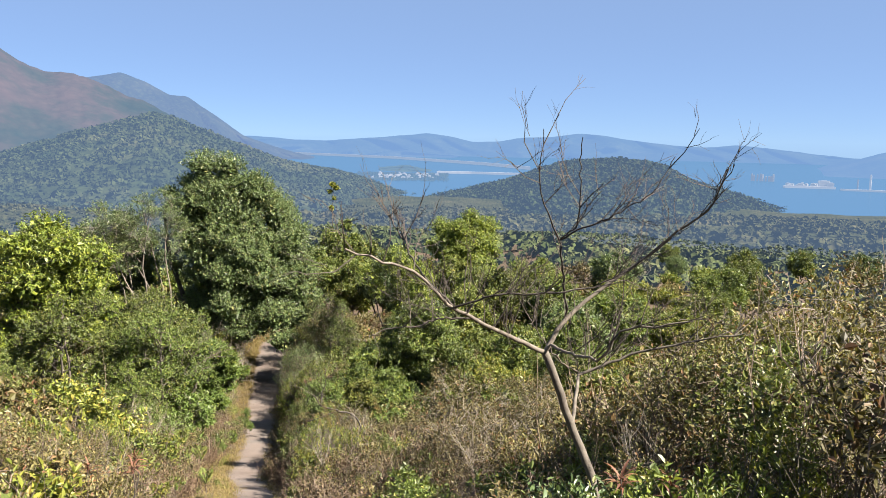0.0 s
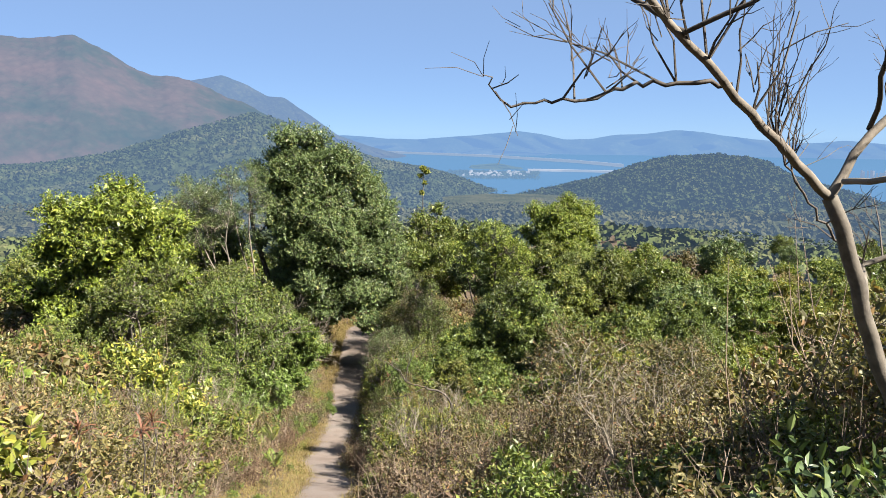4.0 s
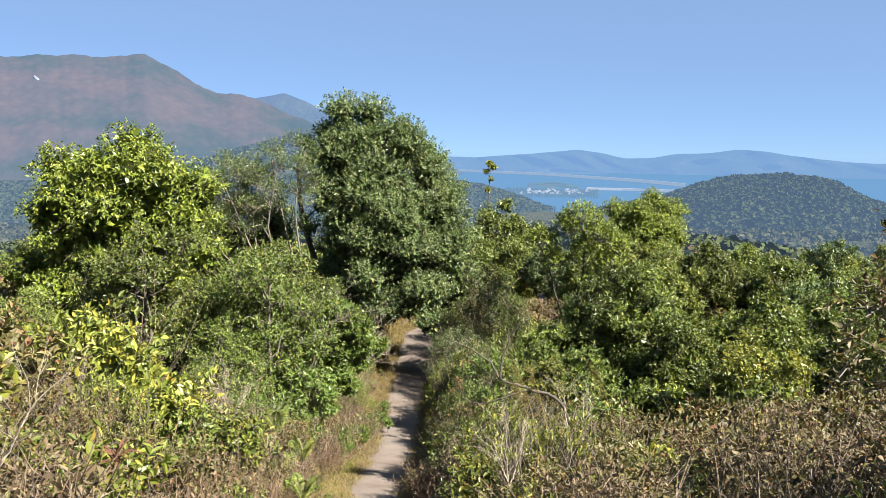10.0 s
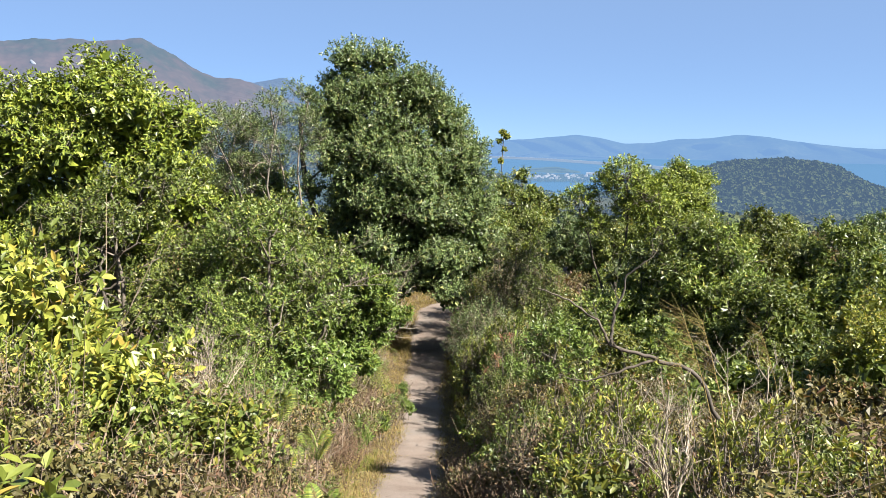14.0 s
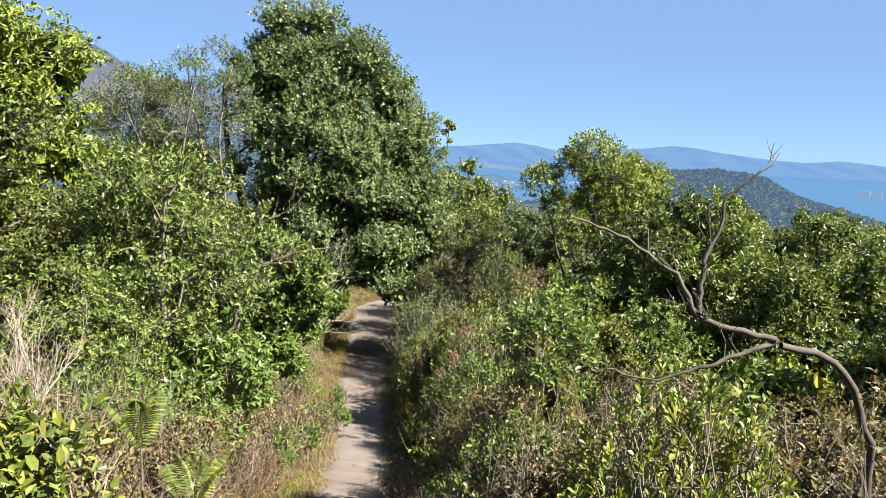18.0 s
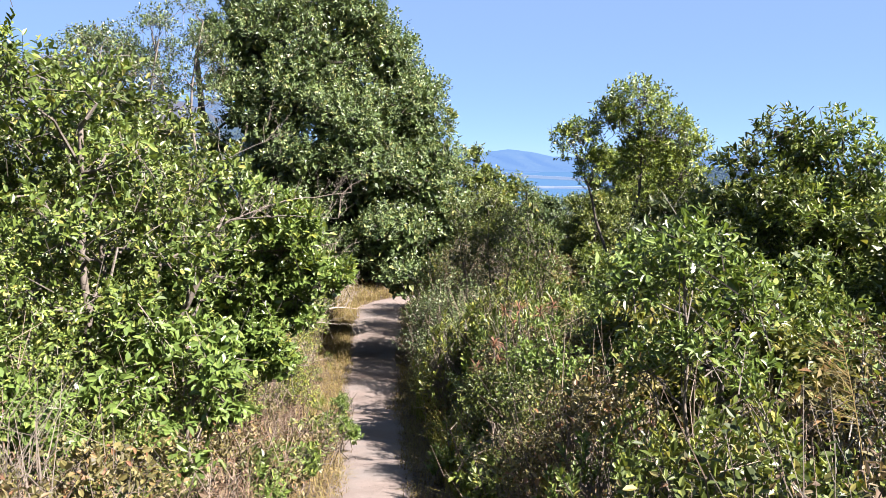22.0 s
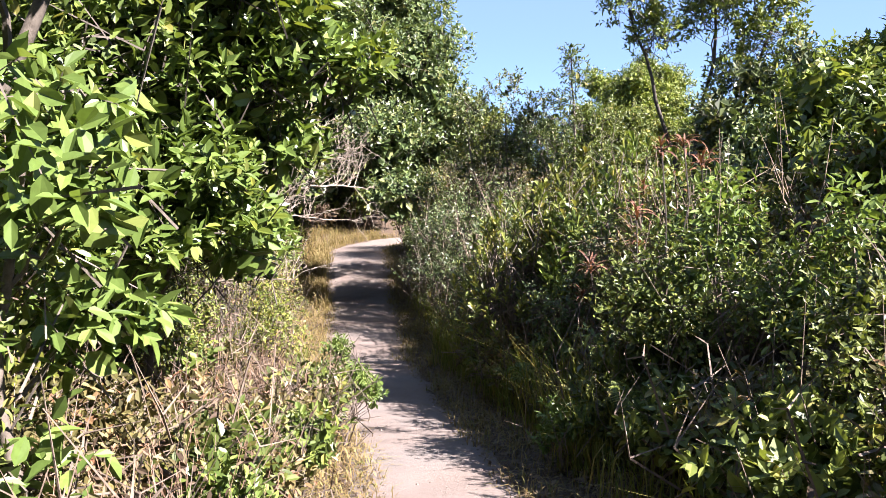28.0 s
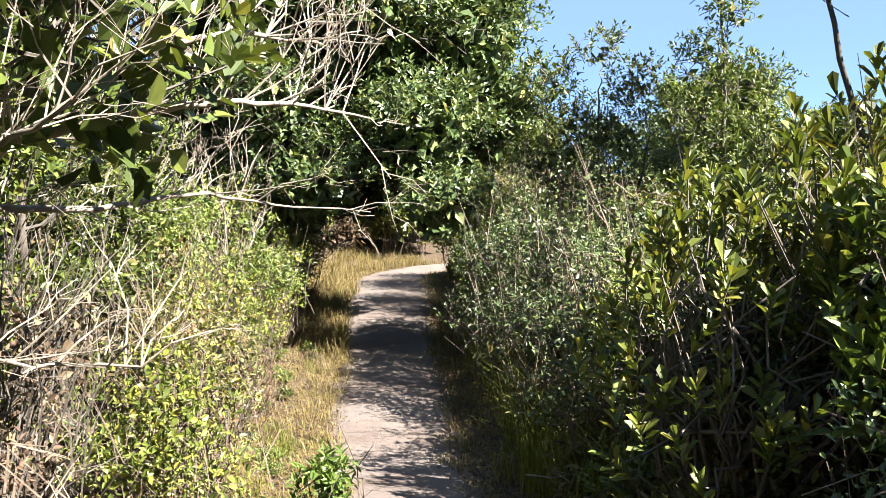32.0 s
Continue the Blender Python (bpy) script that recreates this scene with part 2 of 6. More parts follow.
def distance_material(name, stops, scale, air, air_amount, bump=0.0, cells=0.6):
    """Land seen through kilometres of air: its own colour, mixed with blue emission painted in for the haze."""
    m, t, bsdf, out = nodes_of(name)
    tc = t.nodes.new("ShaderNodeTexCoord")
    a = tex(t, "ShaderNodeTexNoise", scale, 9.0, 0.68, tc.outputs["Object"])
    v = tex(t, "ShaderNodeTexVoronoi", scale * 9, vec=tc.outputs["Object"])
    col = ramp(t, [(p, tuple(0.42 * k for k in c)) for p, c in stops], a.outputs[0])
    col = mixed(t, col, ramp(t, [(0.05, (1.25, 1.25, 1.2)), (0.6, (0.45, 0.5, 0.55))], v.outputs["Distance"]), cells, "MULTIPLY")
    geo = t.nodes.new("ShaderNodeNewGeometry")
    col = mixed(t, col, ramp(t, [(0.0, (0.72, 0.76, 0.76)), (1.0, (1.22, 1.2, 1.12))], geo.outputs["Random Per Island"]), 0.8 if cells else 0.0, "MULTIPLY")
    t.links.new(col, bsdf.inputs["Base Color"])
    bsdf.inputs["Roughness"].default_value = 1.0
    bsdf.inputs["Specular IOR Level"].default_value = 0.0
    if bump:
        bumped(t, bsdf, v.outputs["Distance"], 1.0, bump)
    # haze as an even glow, mixed over the land's own colour
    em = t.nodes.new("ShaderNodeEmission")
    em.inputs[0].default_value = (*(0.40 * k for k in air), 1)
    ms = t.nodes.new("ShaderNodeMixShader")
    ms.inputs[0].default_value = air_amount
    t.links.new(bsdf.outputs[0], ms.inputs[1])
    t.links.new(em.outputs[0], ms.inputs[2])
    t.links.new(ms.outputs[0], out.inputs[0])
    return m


# blue haze that hills, mountain and valley scrub give off as emission
HAZE_GLOW = (0.14, 0.23, 0.37)
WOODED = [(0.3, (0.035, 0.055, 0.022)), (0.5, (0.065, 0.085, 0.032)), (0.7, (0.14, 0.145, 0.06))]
HILL_WOOD = distance_material("wooded_hill", WOODED, 0.02, HAZE_GLOW, 0.27, 6.0)
HILL_LEFT = distance_material("wooded_hill_hazy", [(0.34, (0.040, 0.060, 0.028)), (0.52, (0.075, 0.092, 0.040)), (0.63, (0.13, 0.135, 0.065)), (0.74, (0.24, 0.21, 0.12))], 0.0060, HAZE_GLOW, 0.31, 4.0, 0.4)
MOUNT = distance_material("burnt_grass_mountain", [(0.34, (0.026, 0.042, 0.034)), (0.46, (0.052, 0.054, 0.042)), (0.54, (0.086, 0.063, 0.055)), (0.70, (0.122, 0.076, 0.068))], 0.0034, HAZE_GLOW, 0.36, 5.0, 0.22)
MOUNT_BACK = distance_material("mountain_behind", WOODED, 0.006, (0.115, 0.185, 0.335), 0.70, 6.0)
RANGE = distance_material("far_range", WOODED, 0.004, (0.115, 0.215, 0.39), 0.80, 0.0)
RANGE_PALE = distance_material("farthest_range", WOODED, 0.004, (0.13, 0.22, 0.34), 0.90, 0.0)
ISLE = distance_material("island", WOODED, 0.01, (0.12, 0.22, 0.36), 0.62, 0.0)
VALLEY = distance_material("valley_scrub", [(0.3, (0.055, 0.065, 0.03)), (0.5, (0.11, 0.112, 0.05)), (0.7, (0.20, 0.172, 0.095))], 0.03, HAZE_GLOW, 0.24, 2.0)
VALLEY_NEAR = distance_material("slope_scrub", [(0.3, (0.07, 0.10, 0.035)), (0.5, (0.14, 0.165, 0.065)), (0.7, (0.24, 0.23, 0.11))], 0.05, HAZE_GLOW, 0.08, 1.0, 0.3)
# far walls, windows and rock scars: over half is pale glow put in for haze
PALE = distance_material("hazed_pale_concrete", [(0.3, (0.5, 0.47, 0.45)), (0.7, (0.66, 0.62, 0.6))], 0.05, (0.20, 0.28, 0.40), 0.68, 0.0, 0.0)
PALE_DIM = distance_material("hazed_grey", [(0.3, (0.4, 0.4, 0.4)), (0.7, (0.6, 0.58, 0.55))], 0.05, (0.17, 0.25, 0.38), 0.6, 0.0, 0.0)


def sea_material():
    m, t, bsdf, out = nodes_of("sea")
    tc = t.nodes.new("ShaderNodeTexCoord")
    n = tex(t, "ShaderNodeTexNoise", 0.05, 4.0, 0.6, tc.outputs["Object"])
    bsdf.inputs["Base Color"].default_value = (0.03, 0.10, 0.20, 1)
    bsdf.inputs["Roughness"].default_value = 0.22
    bumped(t, bsdf, n.outputs[0], 0.15, 0.6)
    # most of the water's colour is blue emission, added for the haze on it
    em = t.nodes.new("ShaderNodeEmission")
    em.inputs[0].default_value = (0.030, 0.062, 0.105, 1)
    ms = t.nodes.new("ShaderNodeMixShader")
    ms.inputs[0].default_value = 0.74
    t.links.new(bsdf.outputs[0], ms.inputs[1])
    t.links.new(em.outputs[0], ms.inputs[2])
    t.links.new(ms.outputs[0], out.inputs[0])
    return m


SEA = sea_material()

# ---------------------------------------------------------------- plan: the line of the path and the lie of the land
PATH_Y = [-40, -6, 0, 3, 6, 9, 12, 15, 18, 21, 24, 27, 30, 33, 36, 40, 45, 50, 53, 56, 62]
PATH_X = [4.0, 0.6, 0.0, -0.17, -0.87, -1.79, -3.03, -3.73, -4.27, -5.11, -6.11, -6.47, -7.03, -7.65, -8.25, -8.93, -9.75, -10.55, -9.6, -6.8, 0.0]
PATH_Z = [14.0, 2.1, 0.0, -1.40, -2.60, -3.68, -4.85, -5.92, -7.02, -8.08, -9.12, -9.74, -10.28, -10.90, -11.33, -11.60, -11.66, -11.70, -11.85, -12.1, -13.2]
PATH_W = [1.4, 1.4, 1.4, 1.4, 1.4, 1.38, 1.38, 1.38, 1.38, 1.4, 1.38, 1.35, 1.4, 1.5, 1.6, 1.8, 2.1, 2.2, 2.0, 2.0, 1.6]
FINE_Y = np.linspace(-40, 62, 1021)


def smooth_line(v):
    k = np.exp(-np.linspace(-2, 2, 25) ** 2)
    f = np.interp(FINE_Y, PATH_Y, v)
    return np.convolve(np.pad(f, 12, "edge"), k / k.sum(), "valid")


LINE_X, LINE_Z, LINE_W = smooth_line(PATH_X), smooth_line(PATH_Z), smooth_line(PATH_W)


def path_x(y): return np.interp(y, FINE_Y, LINE_X)
def path_z(y): return np.interp(y, FINE_Y, LINE_Z)
def path_w(y): return np.interp(y, FINE_Y, LINE_W)


def wave(x, y, s, seed=0.0):
    """Smooth made-up relief between -1 and 1, cheap for arrays."""
    return (np.sin(x / s + 1.7 * np.sin(y / s * 0.83 + seed) + seed * 3.1) + np.sin(y / s * 1.13 - 1.3 * np.sin(x / s * 0.71 + seed * 1.9))) * 0.5


def ground_z(x, y):
    """Height of the land, for arrays. The path runs down a spur between low banks; the spur falls away into the valley."""
    x, y = np.asarray(x, float), np.asarray(y, float)
    d = x - path_x(y)
    a = np.abs(d)
    half = path_w(y) / 2
    near = path_z(y) - 0.03 * np.clip(1 - a / half, 0, 1)
    bank = np.where(d > 0, 0.17, 0.18) * np.clip(a - half - 0.25, 0, 9) * np.clip(1.25 - np.clip(a - 9, 0, 99) / 16, 0, 1)
    z = near + bank + 0.10 * wave(x, y, 1.7, 0.4) * np.clip(a - half, 0, 1)
    z = z - 0.0065 * np.clip(a - 13, 0, 1e9) ** 1.25 * np.clip(1 - a / 900, 0.25, 1)
    out = np.clip((np.hypot(x + 5, y - 20) - 60) / 120, 0, 1)
    out = out * out * (3 - 2 * out)
    r = np.hypot(x, y)
    valley = np.interp(r, [60, 150, 300, 800, 1500, 3000], [-14, -24, -36, -74, -112, -125]) + 3 * wave(x, y, 60, 1.0) + 1.2 * wave(x, y, 17, 2.0) + 7 * wave(x, y, 140, 0.3) * np.clip((r - 250) / 300, 0, 1)
    up = np.clip((-y - 20) / 200, 0, 1)
    valley = valley * (1 - up) + (20 + 0.05 * r) * up
    return z * (1 - out) + valley * out


# ---------------------------------------------------------------- mesh helpers
def mesh_of(name, v, f, mats=(), smooth=False, index=None):
    me = bpy.data.meshes.new(name)
    me.from_pydata(np.asarray(v).tolist(), [], f if isinstance(f, list) else np.asarray(f).tolist())
    for m in mats:
        me.materials.append(m)
    if smooth:
        me.polygons.foreach_set("use_smooth", np.ones(len(me.polygons), bool))
    if index is not None:
        me.polygons.foreach_set("material_index", np.asarray(index, np.int32))
    me.update()
    return me


def part(name, data, material=None, parent=None, label=""):
    """Links a mesh or bmesh as one object under a thing or part."""
    if isinstance(data, bmesh.types.BMesh):
        me = bpy.data.meshes.new(name)
        data.to_mesh(me)
        data.free()
        data = me
    if material and not data.materials:
        data.materials.append(material)
    ob = new(name, data)
    ob.parent = parent
    if label:
        tagged(ob, label)
    return ob


def unit(a):
    return a / np.maximum(np.linalg.norm(a, axis=-1, keepdims=True), 1e-9)


def leaf_quads(p, d, n, length, width, fold=0.30, curl=0.18, simple=False, blunt=False):
    """Folded, pointed leaves: six corners and two quads each (simple: four corners and one quad)."""
    s = unit(np.cross(d, n))
    n = unit(np.cross(s, d))
    L, W = length[:, None], width[:, None]
    if simple:
        v = np.stack([p, p + d * L * 0.45 - s * W * 0.55 + n * W * fold * 0.5, p + d * L - n * L * curl, p + d * L * 0.45 + s * W * 0.55 + n * W * fold * 0.5], 1)
        f = np.arange(len(p))[:, None] * 4 + np.array([[0, 1, 2, 3]])
        return v.reshape(-1, 3), f
    q, e, g, h = (0.42, 0.34, 0.80, 0.50) if blunt else (0.27, 0.45, 0.66, 0.46)
    v = np.stack([p,
                  p + d * L * q - s * W * e + n * W * fold * 0.5,
                  p + d * L * g - s * W * h + n * (W * fold * 0.45 - L * curl * 0.45),
                  p + d * L - n * L * curl,
                  p + d * L * g + s * W * h + n * (W * fold * 0.45 - L * curl * 0.45),
                  p + d * L * q + s * W * e + n * W * fold * 0.5], 1)
    f = np.arange(len(p))[:, None, None] * 6 + np.array([[[0, 1, 2, 3], [0, 3, 4, 5]]])
    return v.reshape(-1, 3), f.reshape(-1, 4)


def prisms(a, b, ra, rb):
    """Straight three-sided twigs from a to b."""
    d = unit(b - a)
    ref = np.where(np.abs(d[:, 2:3]) > 0.9, np.array([[1.0, 0, 0]]), np.array([[0, 0, 1.0]]))
    s = unit(np.cross(d, ref))
    q = np.cross(s, d)
    ring = []
    for k in range(3):
        c, e = math.cos(k * 2.094), math.sin(k * 2.094)
        ring.append(s * c + q * e)
    ra, rb = np.broadcast_to(ra, len(a))[:, None], np.broadcast_to(rb, len(a))[:, None]
    v = np.stack([a + ring[0] * ra, a + ring[1] * ra, a + ring[2] * ra, b + ring[0] * rb, b + ring[1] * rb, b + ring[2] * rb], 1)
    f = np.arange(len(a))[:, None, None] * 6 + np.array([[[0, 1, 4, 3], [1, 2, 5, 4], [2, 0, 3, 5]]])
    return v.reshape(-1, 3), f.reshape(-1, 4)


def tube(points, radii, sides=6):
    """A tapered round limb along points."""
    p = np.asarray(points, float)
    t = unit(np.gradient(p, axis=0))
    ref = np.array([0.3, 0.9, 0.31])
    s = unit(np.cross(t, ref))
    q = np.cross(s, t)
    a = np.arange(sides) * 2 * math.pi / sides
    v = p[:, None] + (s[:, None] * np.cos(a)[None, :, None] + q[:, None] * np.sin(a)[None, :, None]) * np.asarray(radii, float)[:, None, None]
    f = []
    for i in range(len(p) - 1):
        for k in range(sides):
            j = (k + 1) % sides
            f.append((i * sides + k, i * sides + j, (i + 1) * sides + j, (i + 1) * sides + k))
    return v.reshape(-1, 3), np.array(f)


def join(pieces):
    v, f, n = [], [], 0
    for a, b in pieces:
        v.append(a)
        f.append(np.asarray(b) + n)
        n += len(a)
    return np.concatenate(v), np.concatenate(f)


def bent(rng, a, b, n=5, wob=0.08, sag=0.0):
    """A crooked line from a to b."""
    a, b = np.asarray(a, float), np.asarray(b, float)
    t = np.linspace(0, 1, n)[:, None]
    L = np.linalg.norm(b - a)
    off = rng.normal(0, wob * L, (n, 3)) * np.sin(t * math.pi)
    off[:, 2] -= (sag * L * np.sin(t * math.pi))[:, 0]
    return a + (b - a) * t + off


def crown(rng, lumps, ntwig, nleaf, leaf, lw, twig=0.28, shell=0.75, low=-0.35, simple=False, droop=0.0, twig_r=0.004, some=1.0, inner=0.22):
    """Twigs with leaves on the skins of several lumps (centre, radius): leaf corners and twig corners."""
    lumps = np.asarray(lumps, float)
    w = lumps[:, 3] ** 2
    which = rng.choice(len(lumps), ntwig, p=w / w.sum())
    c, r = lumps[which, :3], lumps[which, 3]
    d = unit(rng.normal(0, 1, (ntwig, 3)) + np.array([0, 0, 0.35]))
    flat = d[:, 2] < low
    d[flat, 2] *= -0.6
    d = unit(d)
    rad = r * (shell + (1.12 - shell) * rng.random(ntwig) ** 0.7)
    tip = c + d * rad[:, None] * np.array([1, 1, 0.92])
    up = unit(d + rng.normal(0, 0.45, d.shape) + np.array([0, 0, 0.35 - droop]))
    tl = twig * rng.uniform(0.6, 1.4, ntwig)
    base = tip - up * tl[:, None]
    k = np.repeat(np.arange(ntwig), nleaf)
    s = np.tile((np.arange(nleaf) + 0.5) / nleaf, ntwig)
    s = 0.15 + 0.9 * s + rng.normal(0, 0.04, len(s))
    p = base[k] + up[k] * (tl[k] * s)[:, None]
    side = unit(np.cross(up, rng.normal(0, 1, up.shape)))
    side2 = np.cross(up, side)
    ang = np.tile(np.arange(nleaf) * 2.4, ntwig) + rng.normal(0, 0.3, len(s))
    radial = side[k] * np.cos(ang)[:, None] + side2[k] * np.sin(ang)[:, None]
    ld = unit(up[k] * (0.25 + 0.7 * s)[:, None] + radial * 0.85 + np.array([0, 0, 0.12 - droop]) + rng.normal(0, 0.18, radial.shape))
    ln = unit(up[k] * 0.7 + np.array([0, 0, 0.7]) + rng.normal(0, 0.35, radial.shape))
    size = leaf * rng.uniform(0.6, 1.25, len(s))
    lv = leaf_quads(p, ld, ln, size, size * lw * rng.uniform(0.85, 1.15, len(s)), simple=simple)
    m = int(ntwig * nleaf * inner * (1.9 if simple and leaf >= 0.095 else 1.0))          # larger leaves added inside the crown to block light and darken its gaps
    if m:
        w3 = lumps[:, 3] ** 3
        wi = rng.choice(len(lumps), m, p=w3 / w3.sum())
        di = unit(rng.normal(0, 1, (m, 3)))
        ci = lumps[wi, :3] + di * (lumps[wi, 3] * 0.58 * rng.random(m) ** 0.5)[:, None]
        li = leaf * rng.uniform(0.8, 1.2, m) * (1.3 if not simple else 2.0 if leaf < 0.07 else 1.6 if leaf < 0.095 else 2.0)
        iv = leaf_quads(ci, unit(rng.normal(0, 1, (m, 3)) + np.array([0, 0, -0.2])), unit(rng.normal(0, 1, (m, 3)) + di), li, li * 0.6, simple=simple)
        lv = join([lv, iv])
    few = slice(0, max(4, int(ntwig * some)))
    tv = prisms((base - up * (tl * 0.8)[:, None] + rng.normal(0, 0.03, base.shape))[few], tip[few], twig_r, twig_r * 0.35)
    return lv, tv, (base, which)


def plant(name, rng, width, height, lumps_n, ntwig, nleaf, leaf, lw, leaf_mat, wood_mat, label, category, stems=5, stem_r=0.012, bare=0, simple=False, twig=0.28, droop=0.0, low=-0.05, spread=0.36):
    """A shrub: stems from the ground into a crown of several lumps, bare twigs among them."""
    lumps = []
    for i in range(lumps_n):
        a = i * 2.4 + rng.normal(0, 0.4)
        rr = width * spread * (0.25 + 0.75 * rng.random()) * (0 if i == 0 else 1)
        lr = width * rng.uniform(0.18, 0.32)
        z = rng.uniform(0.42, 0.72) * height if i else height - lr * 1.05
        z = min(max(z, lr * 0.7), height - lr)
        lumps.append((rr * math.cos(a), rr * math.sin(a), z, lr))
    lv, tv, (base, which) = crown(rng, lumps, ntwig, nleaf, leaf, lw, twig, low=low, simple=simple, droop=droop, some=0.08 if simple else 0.25)
    woods = [tv]
    for i in range(max(stems, lumps_n)):
        c = np.array(lumps[i % lumps_n][:3]) + rng.normal(0, 0.05 * width, 3)
        foot = np.array([c[0] * 0.25 + rng.normal(0, 0.05), c[1] * 0.25 + rng.normal(0, 0.05), -0.12])
        woods.append(tube(bent(rng, foot, c, 5, 0.06), np.linspace(stem_r, stem_r * 0.45, 5), 4))
    pick = rng.permutation(len(base))[: max(8, len(base) // (12 if simple else 6))]
    cc = np.array(lumps)[which[pick], :3]
    woods.append(prisms(cc + rng.normal(0, 0.05, cc.shape), base[pick], stem_r * 0.4, 0.003))
    if bare:
        a = rng.uniform(0, 6.283, bare)
        rr = width * 0.56 * np.sqrt(rng.random(bare))
        top = np.stack([rr * np.cos(a), rr * np.sin(a), height * rng.uniform(0.4, 1.1, bare)], 1)
        foot = top * np.array([0.45, 0.45, 0.45]) + rng.normal(0, 0.10 * width, top.shape)
        mid = (top + foot) / 2 + np.clip(rng.normal(0, 0.09, top.shape), -0.15, 0.15)
        woods += [prisms(foot, mid, 0.006, 0.0045), prisms(mid, top, 0.0045, 0.0015)]
        fork = mid + np.clip(rng.normal(0, 0.16, top.shape), -0.2, 0.2) + np.array([0, 0, 0.14])
        woods.append(prisms(mid, fork, 0.004, 0.0012))
    root = tagged(new(name), label, category)
    tagged(part("twigwork", mesh_of("twigwork", *join(woods), [wood_mat]), parent=root), kind="stuff")
    tagged(part("foliage", mesh_of("foliage", *lv, [leaf_mat]), parent=root), kind="stuff")
    return root


def put(ob, x, y, scale=1.0, turn=0.0, sink=0.0, tall=1.0):
    """A copy of a plant standing on the ground."""
    z = float(ground_z(x, y)) - sink
    return copy_thing(ob, Matrix.LocRotScale((x, y, z), Euler((0, 0, turn)), (scale, scale, scale * tall)))


def move_to(ob, x, y, turn=0.0, sink=0.0):
    ob.matrix_basis = Matrix.LocRotScale((x, y, float(ground_z(x, y)) - sink), Euler((0, 0, turn)), (1, 1, 1))
    return ob


# ---------------------------------------------------------------- ground, path, water
def build_ground():
    az = np.concatenate([np.arange(-60, 50, 0.5), np.arange(50, 300, 4)])
    rad = np.concatenate([[0.0], 0.6 * (4900 / 0.6) ** (np.arange(150) / 149)])
    A, Rr = np.meshgrid(np.radians(az), rad)
    x, y = -5 + Rr * np.sin(A), 18 + Rr * np.cos(A)
    z = ground_z(x, y) - 0.0
    v = np.stack([x, y, z], -1).reshape(-1, 3)
    n = len(az)
    i, k = np.meshgrid(np.arange(len(rad) - 1), np.arange(n), indexing="ij")
    kk = (k + 1) % n
    f = np.stack([i * n + k, (i + 1) * n + k, (i + 1) * n + kk, i * n + kk], -1).reshape(-1, 4)
    f = f[:, ::-1]
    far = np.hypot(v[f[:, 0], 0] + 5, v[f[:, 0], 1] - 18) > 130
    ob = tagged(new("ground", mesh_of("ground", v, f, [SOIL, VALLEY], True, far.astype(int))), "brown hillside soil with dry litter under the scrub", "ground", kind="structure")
    ys = np.arange(-12, 60.01, 0.12)
    us = np.linspace(-1, 1, 15)
    Y, U = np.meshgrid(ys, us, indexing="ij")
    half = path_w(Y) / 2 * (1 + 0.07 * wave(Y, U, 1.9, 0.3) + 0.06 * wave(Y, U * 2, 0.47, 2.2) + 0.05 * wave(Y, U * 2, 0.17, 1.2))
    X = path_x(Y) + U * half
    Z = path_z(Y) + 0.035 * (1 - U ** 2) - 0.05 * np.abs(U) ** 6 + 0.012 * wave(X, Y, 0.35, 1.1) + 0.007 * wave(X, Y, 0.13, 0.2)
    v = np.stack([X, Y, Z + 0.012], -1).reshape(-1, 3)
    m = len(us)
    i, k = np.meshgrid(np.arange(len(ys) - 1), np.arange(m - 1), indexing="ij")
    f = np.stack([i * m + k, i * m + k + 1, (i + 1) * m + k + 1, (i + 1) * m + k], -1).reshape(-1, 4)
    tagged(new("path", mesh_of("path", v, f, [EARTH], True)), "narrow trodden path of pale sandy earth", "path", kind="structure")
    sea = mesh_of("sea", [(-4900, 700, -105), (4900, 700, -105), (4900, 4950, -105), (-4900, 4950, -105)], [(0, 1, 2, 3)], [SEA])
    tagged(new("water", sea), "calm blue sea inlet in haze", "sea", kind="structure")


build_ground()


